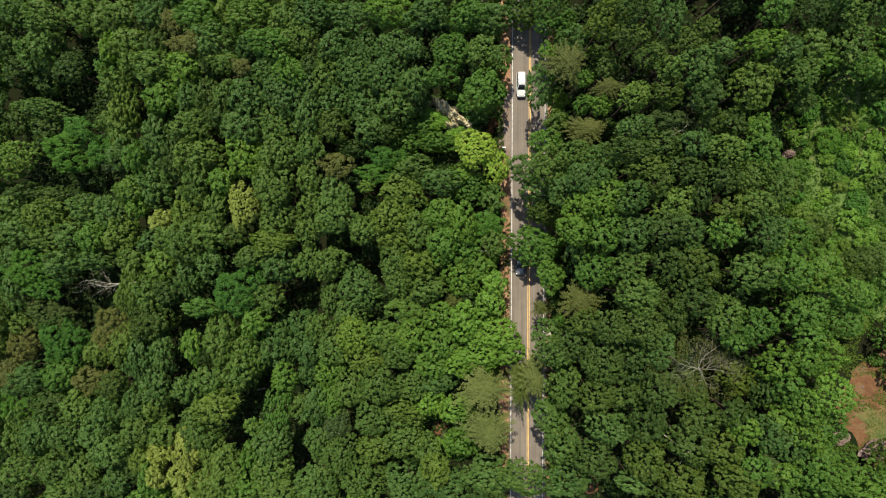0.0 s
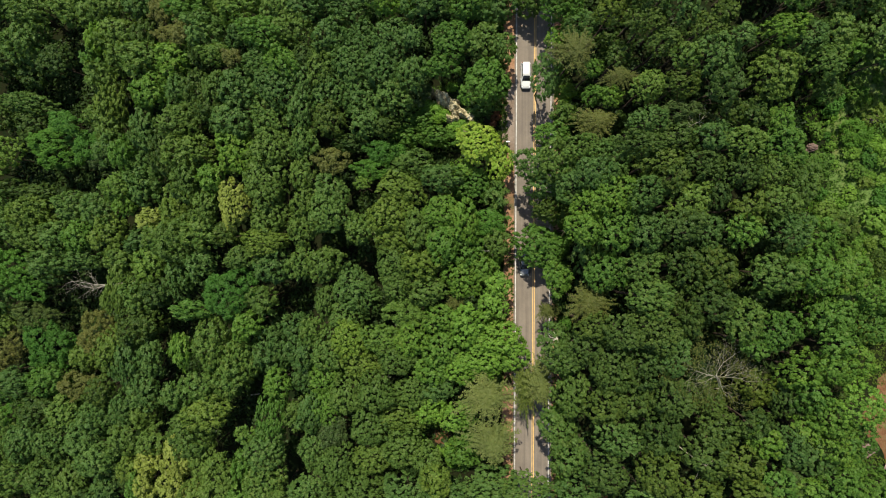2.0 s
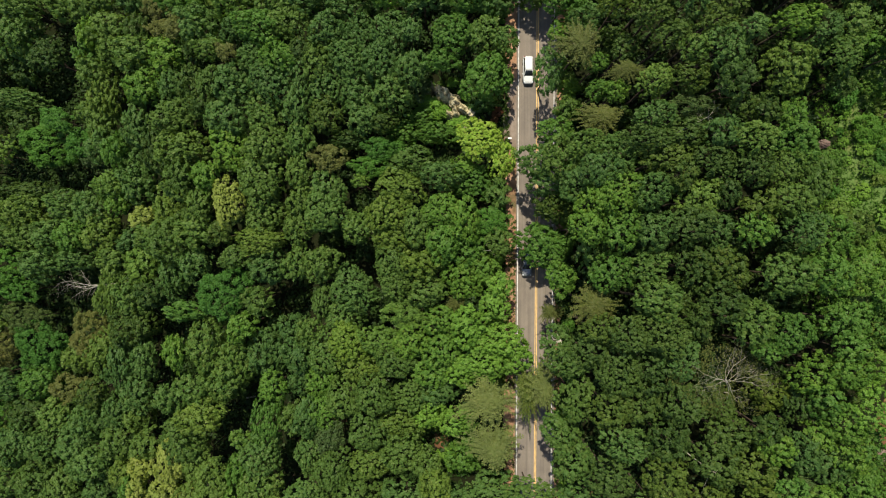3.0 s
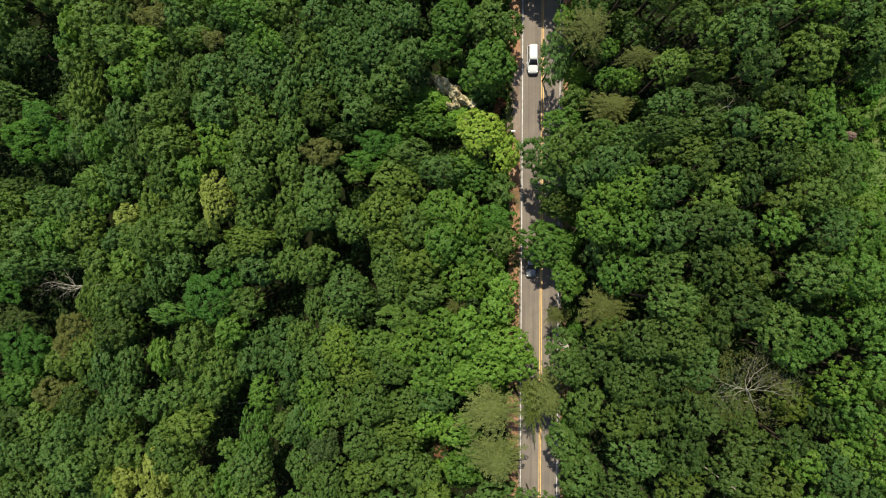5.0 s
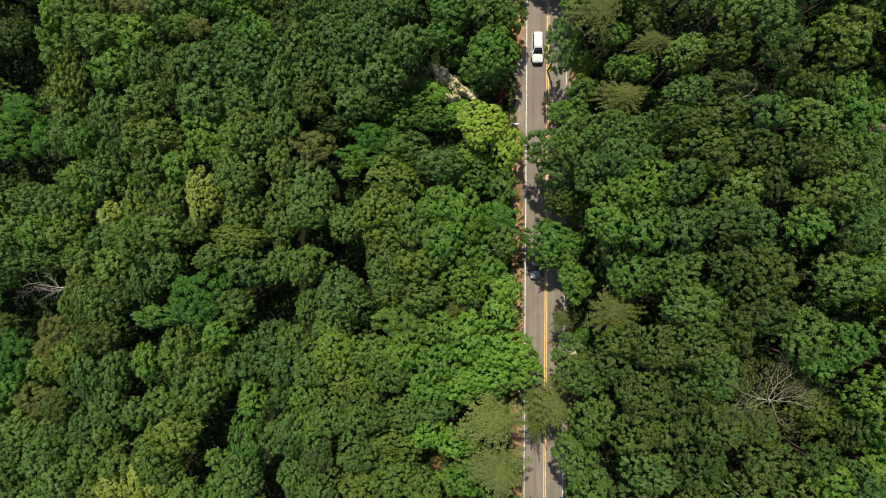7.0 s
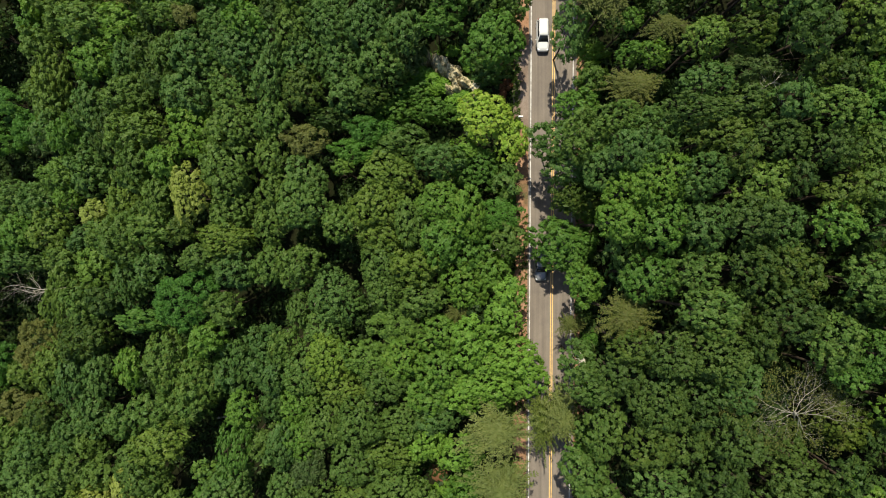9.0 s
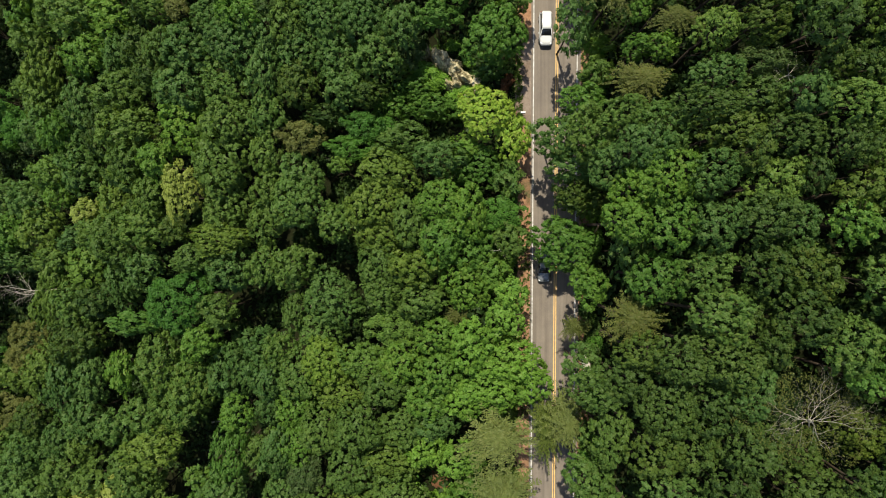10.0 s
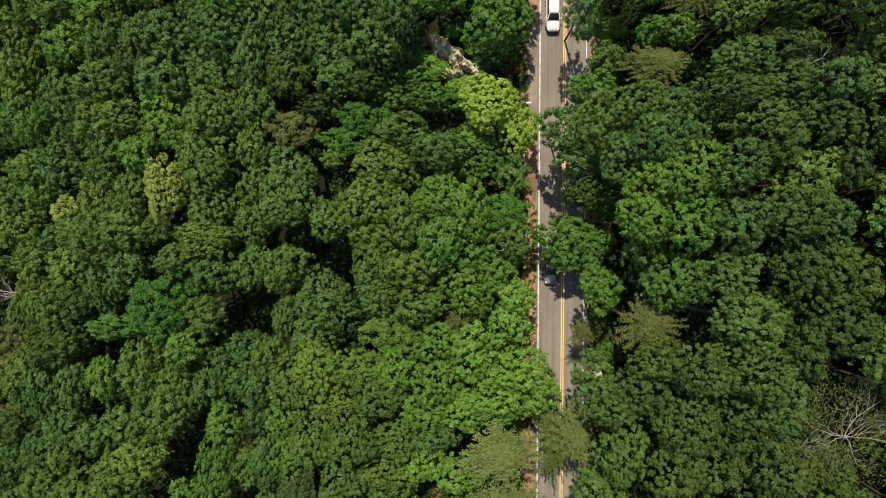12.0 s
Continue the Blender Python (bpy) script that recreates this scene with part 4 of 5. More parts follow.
deep_oak(30.2, 12.3, 25.3, 3.5, 2.6)
dark_oak(31.4, 9.9, 26.9, 2.0, 2.0)
deep_oak(32.7, 15.6, 25.3, 3.3, 2.3)
blue_oak(34.5, 6.7, 25.7, 3.2, 2.9)
deep_oak(36.0, 11.5, 26.8, 2.9, 2.3)
oak(36.4, 15.3, 28.3, 2.2, 2.2)
dark_oak(37.4, 7.3, 27.4, 1.3, 1.9)
deep_oak(40.2, 10.3, 28.8, 2.5, 2.3)
blue_oak(40.3, 14.1, 29.4, 2.8, 2.2)
olive_oak(44.4, 10.5, 28.4, 2.6, 2.5)
olive_oak(44.7, 6.1, 29.4, 2.6, 2.6)
maple(45.3, 17.2, 28.5, 1.9, 2.2)
maple(45.8, 13.8, 28.6, 2.9, 2.9)
olive_oak(48.1, 8.9, 28.0, 2.6, 3.4)
maple(24.0, -3.4, 20.9, 3.3, 2.9)
maple(24.9, 2.6, 23.3, 3.0, 2.7)
oak(28.3, -2.6, 23.4, 3.1, 2.6)
oak(28.9, 2.4, 25.4, 2.6, 2.6)
deep_oak(32.9, 3.2, 27.4, 3.0, 2.6)
dark_oak(33.8, -2.6, 25.9, 2.8, 2.9)
oak(36.6, 2.4, 25.8, 2.4, 2.3)
dark_oak(37.4, -2.5, 26.7, 3.2, 3.2)
maple(40.0, 2.3, 29.6, 2.2, 2.1)
deep_oak(41.3, 5.5, 28.7, 2.2, 2.4)
oak(44.2, -3.3, 30.1, 3.4, 2.9)
oak(45.9, 2.3, 30.4, 2.9, 2.6)
maple(48.8, -3.2, 30.5, 3.1, 2.9)
maple(50.3, 1.5, 28.9, 2.9, 2.6)
maple(53.5, -3.1, 29.8, 3.1, 2.8)
dark_oak(53.9, 2.4, 27.3, 2.3, 2.3)
dark_oak(59.0, -2.3, 30.4, 2.8, 2.6)
maple(62.2, -5.5, 28.9, 1.6, 2.9)
deep_oak(25.0, -17.4, 21.8, 3.7, 3.4)
deep_oak(25.3, -12.0, 24.5, 2.8, 2.5)
oak(28.8, -7.0, 26.6, 3.5, 2.6)
deep_oak(29.5, -17.1, 23.1, 3.3, 3.0)
deep_oak(29.8, -11.6, 25.7, 3.8, 3.2)
oak(32.2, -15.0, 24.9, 2.7, 2.9)
dark_oak(33.4, -6.8, 22.3, 2.9, 2.9)
dark_oak(34.1, -9.9, 25.9, 1.7, 2.3)
dark_oak(37.2, -7.2, 26.9, 3.5, 2.9)
oak(40.5, -9.8, 28.4, 2.9, 2.9)
maple(42.0, -13.0, 28.2, 1.8, 2.0)
maple(44.6, -10.9, 29.4, 2.7, 2.7)
maple(48.5, -16.5, 28.7, 3.1, 2.6)
maple(51.4, -15.6, 30.5, 2.7, 2.4)
maple(51.5, -9.3, 29.7, 3.0, 3.0)
maple(51.6, -12.7, 30.7, 2.5, 2.0)
bright_oak(53.7, -17.4, 30.0, 1.9, 1.6)
maple(54.2, -14.8, 30.8, 2.3, 2.0)
maple(56.6, -10.2, 29.5, 2.8, 3.0)
maple(56.7, -6.2, 31.8, 2.5, 2.6)
maple(68.1, -13.4, 24.6, 2.5, 2.5)
deep_oak(24.2, -23.0, 20.4, 2.9, 3.2)
oak(26.0, -28.0, 21.0, 3.4, 2.7)
deep_oak(28.2, -22.0, 20.9, 3.3, 2.9)
deep_oak(31.3, -26.6, 23.3, 3.3, 3.0)
deep_oak(32.9, -21.4, 23.9, 3.4, 3.0)
deep_oak(36.9, -28.8, 25.8, 3.6, 2.9)
deep_oak(37.9, -21.6, 23.4, 2.7, 2.4)
deep_oak(38.5, -25.4, 25.6, 3.3, 2.6)
deep_oak(41.0, -29.3, 27.4, 3.4, 2.8)
dark_oak(42.2, -23.5, 28.5, 2.1, 2.1)
maple(43.2, -25.9, 28.7, 2.2, 2.2)
deep_oak(44.6, -19.7, 23.9, 2.6, 2.6)
oak(46.5, -26.6, 28.9, 2.5, 2.5)
deep_oak(48.1, -20.9, 26.1, 2.6, 3.2)
maple(48.9, -24.5, 28.2, 2.3, 2.2)
maple(49.2, -19.8, 29.3, 2.1, 2.2)
oak(49.9, -27.8, 29.0, 2.8, 2.5)
maple(50.9, -22.3, 30.3, 2.6, 2.8)
maple(51.8, -26.2, 31.0, 2.3, 2.5)
maple(53.7, -25.1, 31.0, 2.4, 2.7)
bright_oak(53.8, -20.3, 32.5, 2.7, 2.7)
# two trees past the edge of view, added for their shadows on the dirt
dark_oak(70.7, -18.3, 21.2, 3.0, 3.0)
oak(71.4, -24.0, 21.2, 2.4, 2.4)
blue_oak(29.5, -35.9, 21.6, 3.0, 1.7)
deep_oak(30.5, -31.8, 24.5, 3.3, 3.0)
deep_oak(34.7, -38.5, 22.2, 2.8, 2.8)
deep_oak(36.3, -34.9, 24.3, 3.6, 2.7)
oak(40.3, -39.4, 23.3, 2.7, 2.7)
deep_oak(42.2, -33.4, 29.4, 3.4, 2.2)
maple(43.8, -37.8, 26.1, 2.7, 2.7)
maple(44.4, -31.2, 29.8, 2.4, 2.1)
grey_oak(46.7, -32.0, 28.2, 2.5, 2.1)
maple(48.9, -32.6, 28.4, 2.5, 2.0)
oak(51.0, -37.6, 28.4, 2.6, 2.6)
maple(52.4, -31.3, 29.7, 3.1, 2.8)
maple(54.2, -33.7, 29.1, 2.8, 1.7)
maple(56.4, -32.1, 29.9, 2.9, 2.3)
maple(56.7, -37.0, 28.3, 2.6, 2.6)
maple(57.5, -31.4, 24.0, 2.3, 1.9)
maple(58.9, -34.0, 31.3, 2.8, 1.6)
deep_oak(60.1, -36.7, 29.4, 2.6, 2.6)
maple(61.1, -31.6, 23.0, 1.7, 1.3)
deep_oak(56.8, -20.6, 22.0, 2.4, 2.2)
maple(61.8, -33.0, 29.1, 2.5, 2.2)
oak(65.0, -34.2, 27.7, 2.5, 2.5)
dark_oak(67.9, -31.5, 23.7, 2.6, 2.6)


def open_land(x, y):
    """The road bed, the bushy clearing and the dirt clearing, where no forest tree stands."""
    return 8.5 < x < 22 or (x > 53 and -36 < y < 28 and x < 78)


HOLLOWS = []


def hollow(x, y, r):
    """A gap in the canopy, with nothing but the floor below, coloured dark as shade."""
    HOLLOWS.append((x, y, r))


hollow(-110, 55, 2.6)
hollow(-118, 59, 2.6)
hollow(-88, 49, 4.0)
hollow(-95, 53, 4.1)
hollow(-86, 38, 5.3)
hollow(-92, 40, 5.3)
hollow(-94, 37, 2.9)
hollow(-98, 39, 2.9)
hollow(-101, 17, 4.7)
hollow(-105, 18, 4.6)
hollow(-94, 17, 5.5)
hollow(-97, 17, 5.3)
hollow(-85, 17, 3.7)
hollow(-90, 18, 3.6)
hollow(-58, 16, 2.1)
hollow(-63, 17, 2.7)
hollow(-82, -7, 4.1)
hollow(-87, -7, 4.0)
hollow(-78, -6, 2.8)
hollow(-83, -7, 2.8)
hollow(-94, -12, 4.2)
hollow(-99, -12, 4.1)
hollow(-82, -11, 5.3)
hollow(-87, -12, 5.2)
hollow(-50, -10, 2.3)
hollow(-55, -10, 2.1)
hollow(-60, -16, 3.7)
hollow(-63, -17, 4.6)
hollow(-52, -17, 2.0)
hollow(-57, -18, 1.9)
hollow(-90, -17, 4.2)
hollow(-94, -18, 4.1)
hollow(-61, -26, 3.5)
hollow(-63, -27, 3.4)
hollow(-92, -35, 3.3)
hollow(-95, -36, 3.3)
hollow(-59, -36, 3.7)
hollow(-62, -39, 4.6)
hollow(-37, -26, 2.0)
hollow(-39, -28, 1.8)
hollow(-44, -38, 3.2)
hollow(-48, -41, 2.9)
hollow(-40, -35, 2.6)
hollow(-43, -37, 2.3)
hollow(-77, -56, 2.5)
hollow(-79, -57, 2.4)
hollow(-47, -51, 1.7)
hollow(-51, -56, 1.6)
hollow(38, 36, 1.6)
hollow(42, 39, 1.3)
hollow(42, 33, 1.9)
hollow(46, 37, 1.5)
hollow(61, 27, 1.7)
hollow(61, 27, 1.2)
hollow(31, 27, 1.4)
hollow(33, 30, 1.2)
hollow(52, 23, 1.0)
hollow(54, 24, 0.7)
hollow(41, 5, 0.8)
hollow(44, 5, 0.7)
hollow(45, 1, 1.0)
hollow(49, 1, 0.8)
hollow(50, -13, 1.8)
hollow(53, -13, 1.4)
hollow(54, -22, 0.7)
hollow(57, -23, 0.5)
hollow(51, -31, 0.8)
hollow(53, -33, 0.6)
hollow(27, -38, 1.6)
hollow(29, -41, 1.3)
hollow(-4, 37, 1.7)
hollow(-4, 39, 1.5)
hollow(-7, 24, 1.6)
hollow(-8, 26, 1.4)
hollow(-16, 22, 1.4)
hollow(-17, 23, 1.2)
hollow(-9, 19, 1.1)
hollow(-10, 20, 1.0)
hollow(-1, 17, 1.0)
hollow(-1, 18, 0.9)
hollow(-19, -3, 1.8)
hollow(-20, -3, 1.6)
hollow(-28, -10, 2.6)
hollow(-30, -11, 2.4)
hollow(1, 25, 4.0)
hollow(0, -35, 1.8)
hollow(-21, -35, 1.5)


# bushes that crowd the edges of the road
edge = random.Random(63)
for side, keep in ((20.9, 0.85), (9.2, 0.5)):
    y = -62.0
    while y < 62:
        r = edge.uniform(0.8, 1.6)
        x = side + edge.uniform(-0.5, 0.7)
        y += r * edge.uniform(0.9, 1.5)
        if edge.random() > keep or (side < 12 and x > 10.2 and 17 < y < 29):
            continue
        tree(x, y, ground(x, y) + r * edge.uniform(1.0, 1.8), r, FINE, edge.choice((OLIVE, FRESH, DARK_OAK, GRASS_GREEN)), "leafy green bush crowding the road edge", "bush", 0.85, "bush", "roadside bushes")

# low green bushes round the bare soil
low = random.Random(52)
for _ in range(26):
    a, d = low.uniform(0, 6.28), low.uniform(3.0, 6.5)
    x, y, r = -0.4 + d * math.cos(a), -35.6 + d * math.sin(a) * 0.8, low.uniform(0.8, 1.7)
    if x < 8:
        tree(x, y, ground(x, y) + r * low.uniform(1.0, 1.6), r, FINE, low.choice((BUSH, GRASS_GREEN, FRESH)), "low light green bush near bare red soil", "bush", 0.8, "bush", "bushes by the bare soil")

# reddish shrubs by the lay-by
for x, y, r in ((9.3, 23.2, 0.9), (8.7, 22.1, 0.7), (9.9, 5.4, 0.6), (10.2, 7.8, 0.5)):
    tree(x, y, ground(x, y) + r * 1.5, r, FINE, RED_LEAF, "small reddish brown shrub at the road verge", "shrub", 0.9, "shrub", "reddish verge shrubs")

# young trees in the shade below the canopy, shade also put in leaf colour
young = random.Random(31)
made = 0
for _ in range(3000):
    x, y = young.uniform(-108, 60), young.uniform(-56, 56)
    r = young.uniform(1.8, 2.8)
    if abs(y) > 0.42 * (101 - ground(x, 0)) or open_land(x - r, y) or open_land(x + r, y):
        continue
    if any((x - a) ** 2 + (y - b) ** 2 < ((0.62 if x < 22 else 0.46) * (r + c)) ** 2 for a, b, c in STANDING):
        continue
    if any((x - a) ** 2 + (y - b) ** 2 < (r * 0.7 + c) ** 2 for a, b, c in HOLLOWS):
        continue
    tree(x, y, ground(x, y) + young.uniform(6, 9), r, SHADED, SHADED_FERN, "young tree in shade under the forest canopy", "young_tree", 1.0, "tree", "young trees under the canopy")
    made += 1
    if made > 230:
        break


# ---- the open hillside: bushes, grass ----
bushes = random.Random(41)
for _ in range(420):
    x, y = bushes.uniform(53, 80), bushes.uniform(-13, 27)
    r = bushes.choice((bushes.uniform(0.6, 1.3), bushes.uniform(1.2, 2.6)))
    if x < 54 + 5 * abs((y - 12) / 18) ** 1.5 or any((x - a) ** 2 + (y - b) ** 2 < (0.6 * (r + c)) ** 2 for a, b, c in STANDING):
        continue
    kind = CROWNS if r > 1.1 and bushes.random() < 0.6 else FINE
    tree(x, y, ground(x, y) + r * bushes.uniform(0.7, 1.1), r, kind, bushes.choice((BUSH, GRASS_GREEN, MAPLE, MAPLE, OLIVE, OLIVE, FRESH, LIGHT_OAK)), "low leafy green bush on the open hillside", "bush", 0.7, "bush", "bushes on the hillside")


def tufts(name, count, x0, x1, y0, y1, material, label, length, seed, skip=None):
    """Blades of grass in tufts over a stretch of ground."""
    rng = np.random.default_rng(seed)
    v, f = [], []
    for _ in range(count):
        x, y = rng.uniform(x0, x1), rng.uniform(y0, y1)
        if skip and skip(x, y):
            continue
        p = np.array((x, y, ground(x, y)))
        for _ in range(7):
            a = rng.uniform(0, 6.28)
            lean = np.array((math.cos(a), math.sin(a), 0))
            side = np.array((-lean[1], lean[0], 0)) * 0.05
            h = length * rng.uniform(0.5, 1.2)
            k0 = len(v)
            v.extend((p - side, p + side, p + lean * h * 0.5 + np.array((0, 0, h * 0.7)) + side * 0.6, p + lean * h * 1.0 + np.array((0, 0, h * 0.75))))
            f.append((k0, k0 + 1, k0 + 2, k0 + 3))
    return tagged(new(name, mesh_of(name, v, f, material)), label, "grass", kind="stuff")


tufts("hillside_grass", 5200, 52, 82, -14, 28, MAPLE, "tall bright grass and weeds on the open hillside", 0.5, 3)
tufts("verge_weeds", 2800, 8.0, 12.5, -60, 60, OLIVE, "weeds and grass along the road verge", 0.42, 4, lambda x, y: x > 9.0 and 16 < y < 30 or noise.noise((x * 0.3, y * 0.12, 2.0)) < -0.1)
tufts("verge_weeds", 2200, 19.4, 22.4, -60, 60, OLIVE, "weeds and grass along the road verge", 0.35, 5)
tufts("outcrop_weeds", 500, -4, 7, 20, 30, BUSH, "weeds growing between the rocks", 0.6, 8)
tufts("lay_by_weeds", 260, 9.6, 11.2, 16, 30, OLIVE, "weeds fringing the gravel lay-by", 0.4, 9)
tufts("hillside_grass", 3400, 54, 82, -12, 27, BUSH, "pale yellow-green grass patches on the open hillside", 0.45, 23, lambda x, y: noise.noise((x * 0.22, y * 0.22, 5.0)) < 0.05)
tufts("clearing_grass", 4200, 61, 74, -32, -13, OLIVE, "sparse grass in the dirt clearing", 0.24, 6, lambda x, y: noise.noise((x * 0.3, y * 0.3, 9.0)) < (-0.1 if y < -21 else 0.12))
# undergrowth, thicker in the canopy gaps; its leaf colour holds their shade
under = np.random.default_rng(7)
v, f = [], []
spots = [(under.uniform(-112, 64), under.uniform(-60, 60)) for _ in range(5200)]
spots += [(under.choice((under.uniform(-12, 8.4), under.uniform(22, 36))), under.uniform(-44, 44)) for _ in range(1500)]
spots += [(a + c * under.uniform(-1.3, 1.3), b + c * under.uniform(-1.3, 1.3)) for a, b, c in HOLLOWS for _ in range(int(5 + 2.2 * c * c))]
for x, y in spots:
    if open_land(x, y):
        continue
    mid, rho = np.array((x, y, ground(x, y) + 0.25)), under.uniform(0.6, 1.2)
    d = unit(under.normal(0, 1, (10, 3)) * np.array((1, 1, 0.5)) + np.array((0, 0, 0.4)))
    nrm = unit(d + under.normal(0, 0.5, (10, 3)) + np.array((0, 0, 0.8)))
    u = unit(np.cross(nrm, under.normal(0, 1, (10, 3)))) * under.uniform(0.3, 0.5, (10, 1))
    w = np.cross(nrm, u) * 0.55
    p = mid + d * rho
    k0 = len(v)
    v.extend(np.stack([p - u, p + w, p + u, p - w], 1).reshape(-1, 3))
    f.extend([(k0 + 4 * j, k0 + 4 * j + 1, k0 + 4 * j + 2, k0 + 4 * j + 3) for j in range(10)])
tagged(new("undergrowth", mesh_of("undergrowth", v, f, SHADED_FERN)), "ferns and seedlings over the forest floor", "undergrowth", kind="stuff")


# ---- dead wood ----
def limb(v, f, p, way, length, r, depth, rng, flat=0.5):
    """A bare limb that forks as it goes."""
    n = 3
    for i in range(n):
        q = p + way * (length / n)
        tube(v, f, p, q, r, r * 0.78, 6 if depth > 1 else 4)
        p, r = q, r * 0.78
        way = (way + Vector((rng.uniform(-0.38, 0.38), rng.uniform(-0.38, 0.38), rng.uniform(-0.2, 0.2) * flat))).normalized()
        if depth > 0 and (i > 0 or depth > 1):
            turn = Matrix.Rotation(rng.choice((-1, 1)) * rng.uniform(0.5, 1.0), 3, "Z")
            fork = (turn @ way + Vector((0, 0, rng.uniform(-0.2, 0.3) * flat))).normalized()
            limb(v, f, p, fork, length * rng.uniform(0.5, 0.75), r * 0.65, depth - 1, rng, flat)
    if depth > 0:
        limb(v, f, p, way, length * 0.6, r, depth - 1, rng, flat)


def dead_tree(x, y, fork, ways, length, r, seed, label, leaves=0.0, depth=3):
    """A bare tree whose stem leans from the ground at (x, y) up to its fork."""
    rng = random.Random(seed)
    t = new("dead_tree")
    base = Vector((x, y, ground(x, y)))
    t.location = base
    tagged(t, label, "dead tree")
    top = Vector(fork) - base
    v, f = [], []
    half = Vector((top.x * 0.35, top.y * 0.35, top.z * 0.6))
    tube(v, f, Vector((0, 0, -0.3)), half, r, r * 0.8, 9)
    tube(v, f, half, top, r * 0.8, r * 0.6, 9)
    part("trunk", mesh_of("trunk", v, f, DEAD, True), t)
    for a, up in ways:
        v, f = [], []
        limb(v, f, top.lerp(half, rng.uniform(0.0, 0.3) if up >= 0 else 0.0), Vector((math.cos(radians(a)), math.sin(radians(a)), up)).normalized(), length * rng.uniform(0.7, 1.3) * (1.3 if up < 0 else 1.0), r * (0.8 if up < 0 else 0.34), depth, rng)
        part("limb", mesh_of("limb", v, f, DEAD, True), t)
    if leaves:
        part("withered_leaves", WITHER, t, "sparse withered brown leaves", BROWN_NEEDLE, top - Vector((0, 0, 1.2)), (leaves, leaves, leaves * 0.6))
    return t


WITHER = crown_mesh("withered_leaves", 4.5, 71, 0.8, 48, (0.11, 0.05), 0.4, 0.5, 0.9, 0)
dead_tree(42.6, -22.4, (37.7, -17.5, 24.6), ((308, -0.16), (352, 0.1), (22, 0.2), (48, 0.3), (76, 0.35), (108, 0.35), (142, 0.3), (172, 0.15), (188, 0.1)), 2.6, 0.095, 4, "large bare dead tree with bleached forking limbs", 1.25)
dead_tree(-74.0, -8.0, (-75.6, -8.2, -29.5), ((178, 0.05), (184, 0.0), (170, 0.12), (196, 0.05)), 4.4, 0.20, 8, "bare bleached dead tree leaning over a gap", depth=2)
dead_tree(35.6, 17.6, (35.0, 17.4, 25.5), ((30, 0.5), (120, 0.5), (200, 0.4), (280, 0.5), (340, 0.4)), 1.5, 0.08, 9, "thin dead treetop with grey twigs", depth=2)
dead_tree(-20.6, -8.0, (-20.1, -9.3, -6.5), ((200, 0.3), (330, 0.4), (60, 0.5)), 1.2, 0.08, 10, "broken dead snag with bleached stubs", depth=1)
dead_tree(-10.0, -23.4, (-10.1, -22.9, 0.5), ((160, 0.4), (20, 0.4), (280, 0.5)), 0.9, 0.06, 11, "broken dead snag with bleached stubs", depth=1)
dead_tree(36.5, -30.8, (37.0, -30.6, 23.5), ((215, 0.2), (40, 0.3), (60, 0.3)), 1.8, 0.1, 12, "thin dead treetop with grey twigs", depth=2)
dead_tree(7.9, 0.5, (7.6, -0.3, 6.0), ((200, 0.3), (120, 0.3), (300, 0.3)), 0.8, 0.07, 14, "broken dead snag with bleached stubs", depth=1)
dead_tree(21.5, 22.6, (21.0, 22.2, 9.0), ((60, 0.4), (250, 0.3), (330, 0.3)), 1.0, 0.07, 15, "broken dead snag with bleached stubs", depth=1)

dead_tree(20.9, -19.6, (16.8, -18.9, 7.5), ((120, 0.3), (75, 0.3), (150, 0.2), (40, 0.3)), 1.1, 0.07, 16, "broken dead snag with bleached stubs", depth=2)


def fallen_log(x, y, turn, length, r, seed):
    rng = random.Random(seed)
    v, f = [], []
    p = Vector((-length / 2, 0, r))
    for i in range(5):
        q = p + Vector((length / 5, rng.uniform(-0.08, 0.08), rng.uniform(-0.02, 0.02)))
        tube(v, f, p, q, r, r * 0.9, 9)
        p, r = q, r * 0.9
    tube(v, f, Vector((0, 0, r)), Vector((0.5, 0.5, r * 2)), r * 0.4, r * 0.2, 6)
    ob = new("fallen_log", mesh_of("fallen_log", v, f, DEAD, True))
    ob.location, ob.rotation_euler = (x, y, ground(x, y) + 0.02), (0, 0, radians(turn))
    return tagged(ob, "bleached fallen log on the forest floor", "log")


fallen_log(-41.5, -32.3, 8, 4.0, 0.2, 1)
fallen_log(-21.5, -12.5, 165, 3.0, 0.12, 2)

# bleached blades of a dead tree fern by the road
fern = new("dead_tree_fern")
fern.location = (21.2, -15.2, ground(21.2, -15.2))
tagged(fern, "dead tree fern with bleached drooping fronds", "tree fern")
v, f = [], []
tube(v, f, (0, 0, -0.1), (-1.2, 0.4, 8.0), 0.16, 0.13, 9)
tube(v, f, (-1.2, 0.4, 8.0), (-3.4, 1.2, 13.9), 0.13, 0.09, 9)
part("stem", mesh_of("stem", v, f, BARK, True), fern)
for i, a in enumerate((150, 170, 188, 206, 225, 248, 275, 120)):
    v, f = [], []
    p, r = Vector((-3.4, 1.2, 13.9)), 0.11
    way = Vector((math.cos(radians(a)), math.sin(radians(a)), 0.45))
    for s in range(6):
        q = p + way * 0.21
        tube(v, f, p, q, r * (1 - s / 7), r * (1 - (s + 1) / 7), 4)
        p, way = q, way + Vector((0, 0, -0.17))
    part("frond", mesh_of("frond", v, f, DEAD, True), fern, "bleached dry frond")


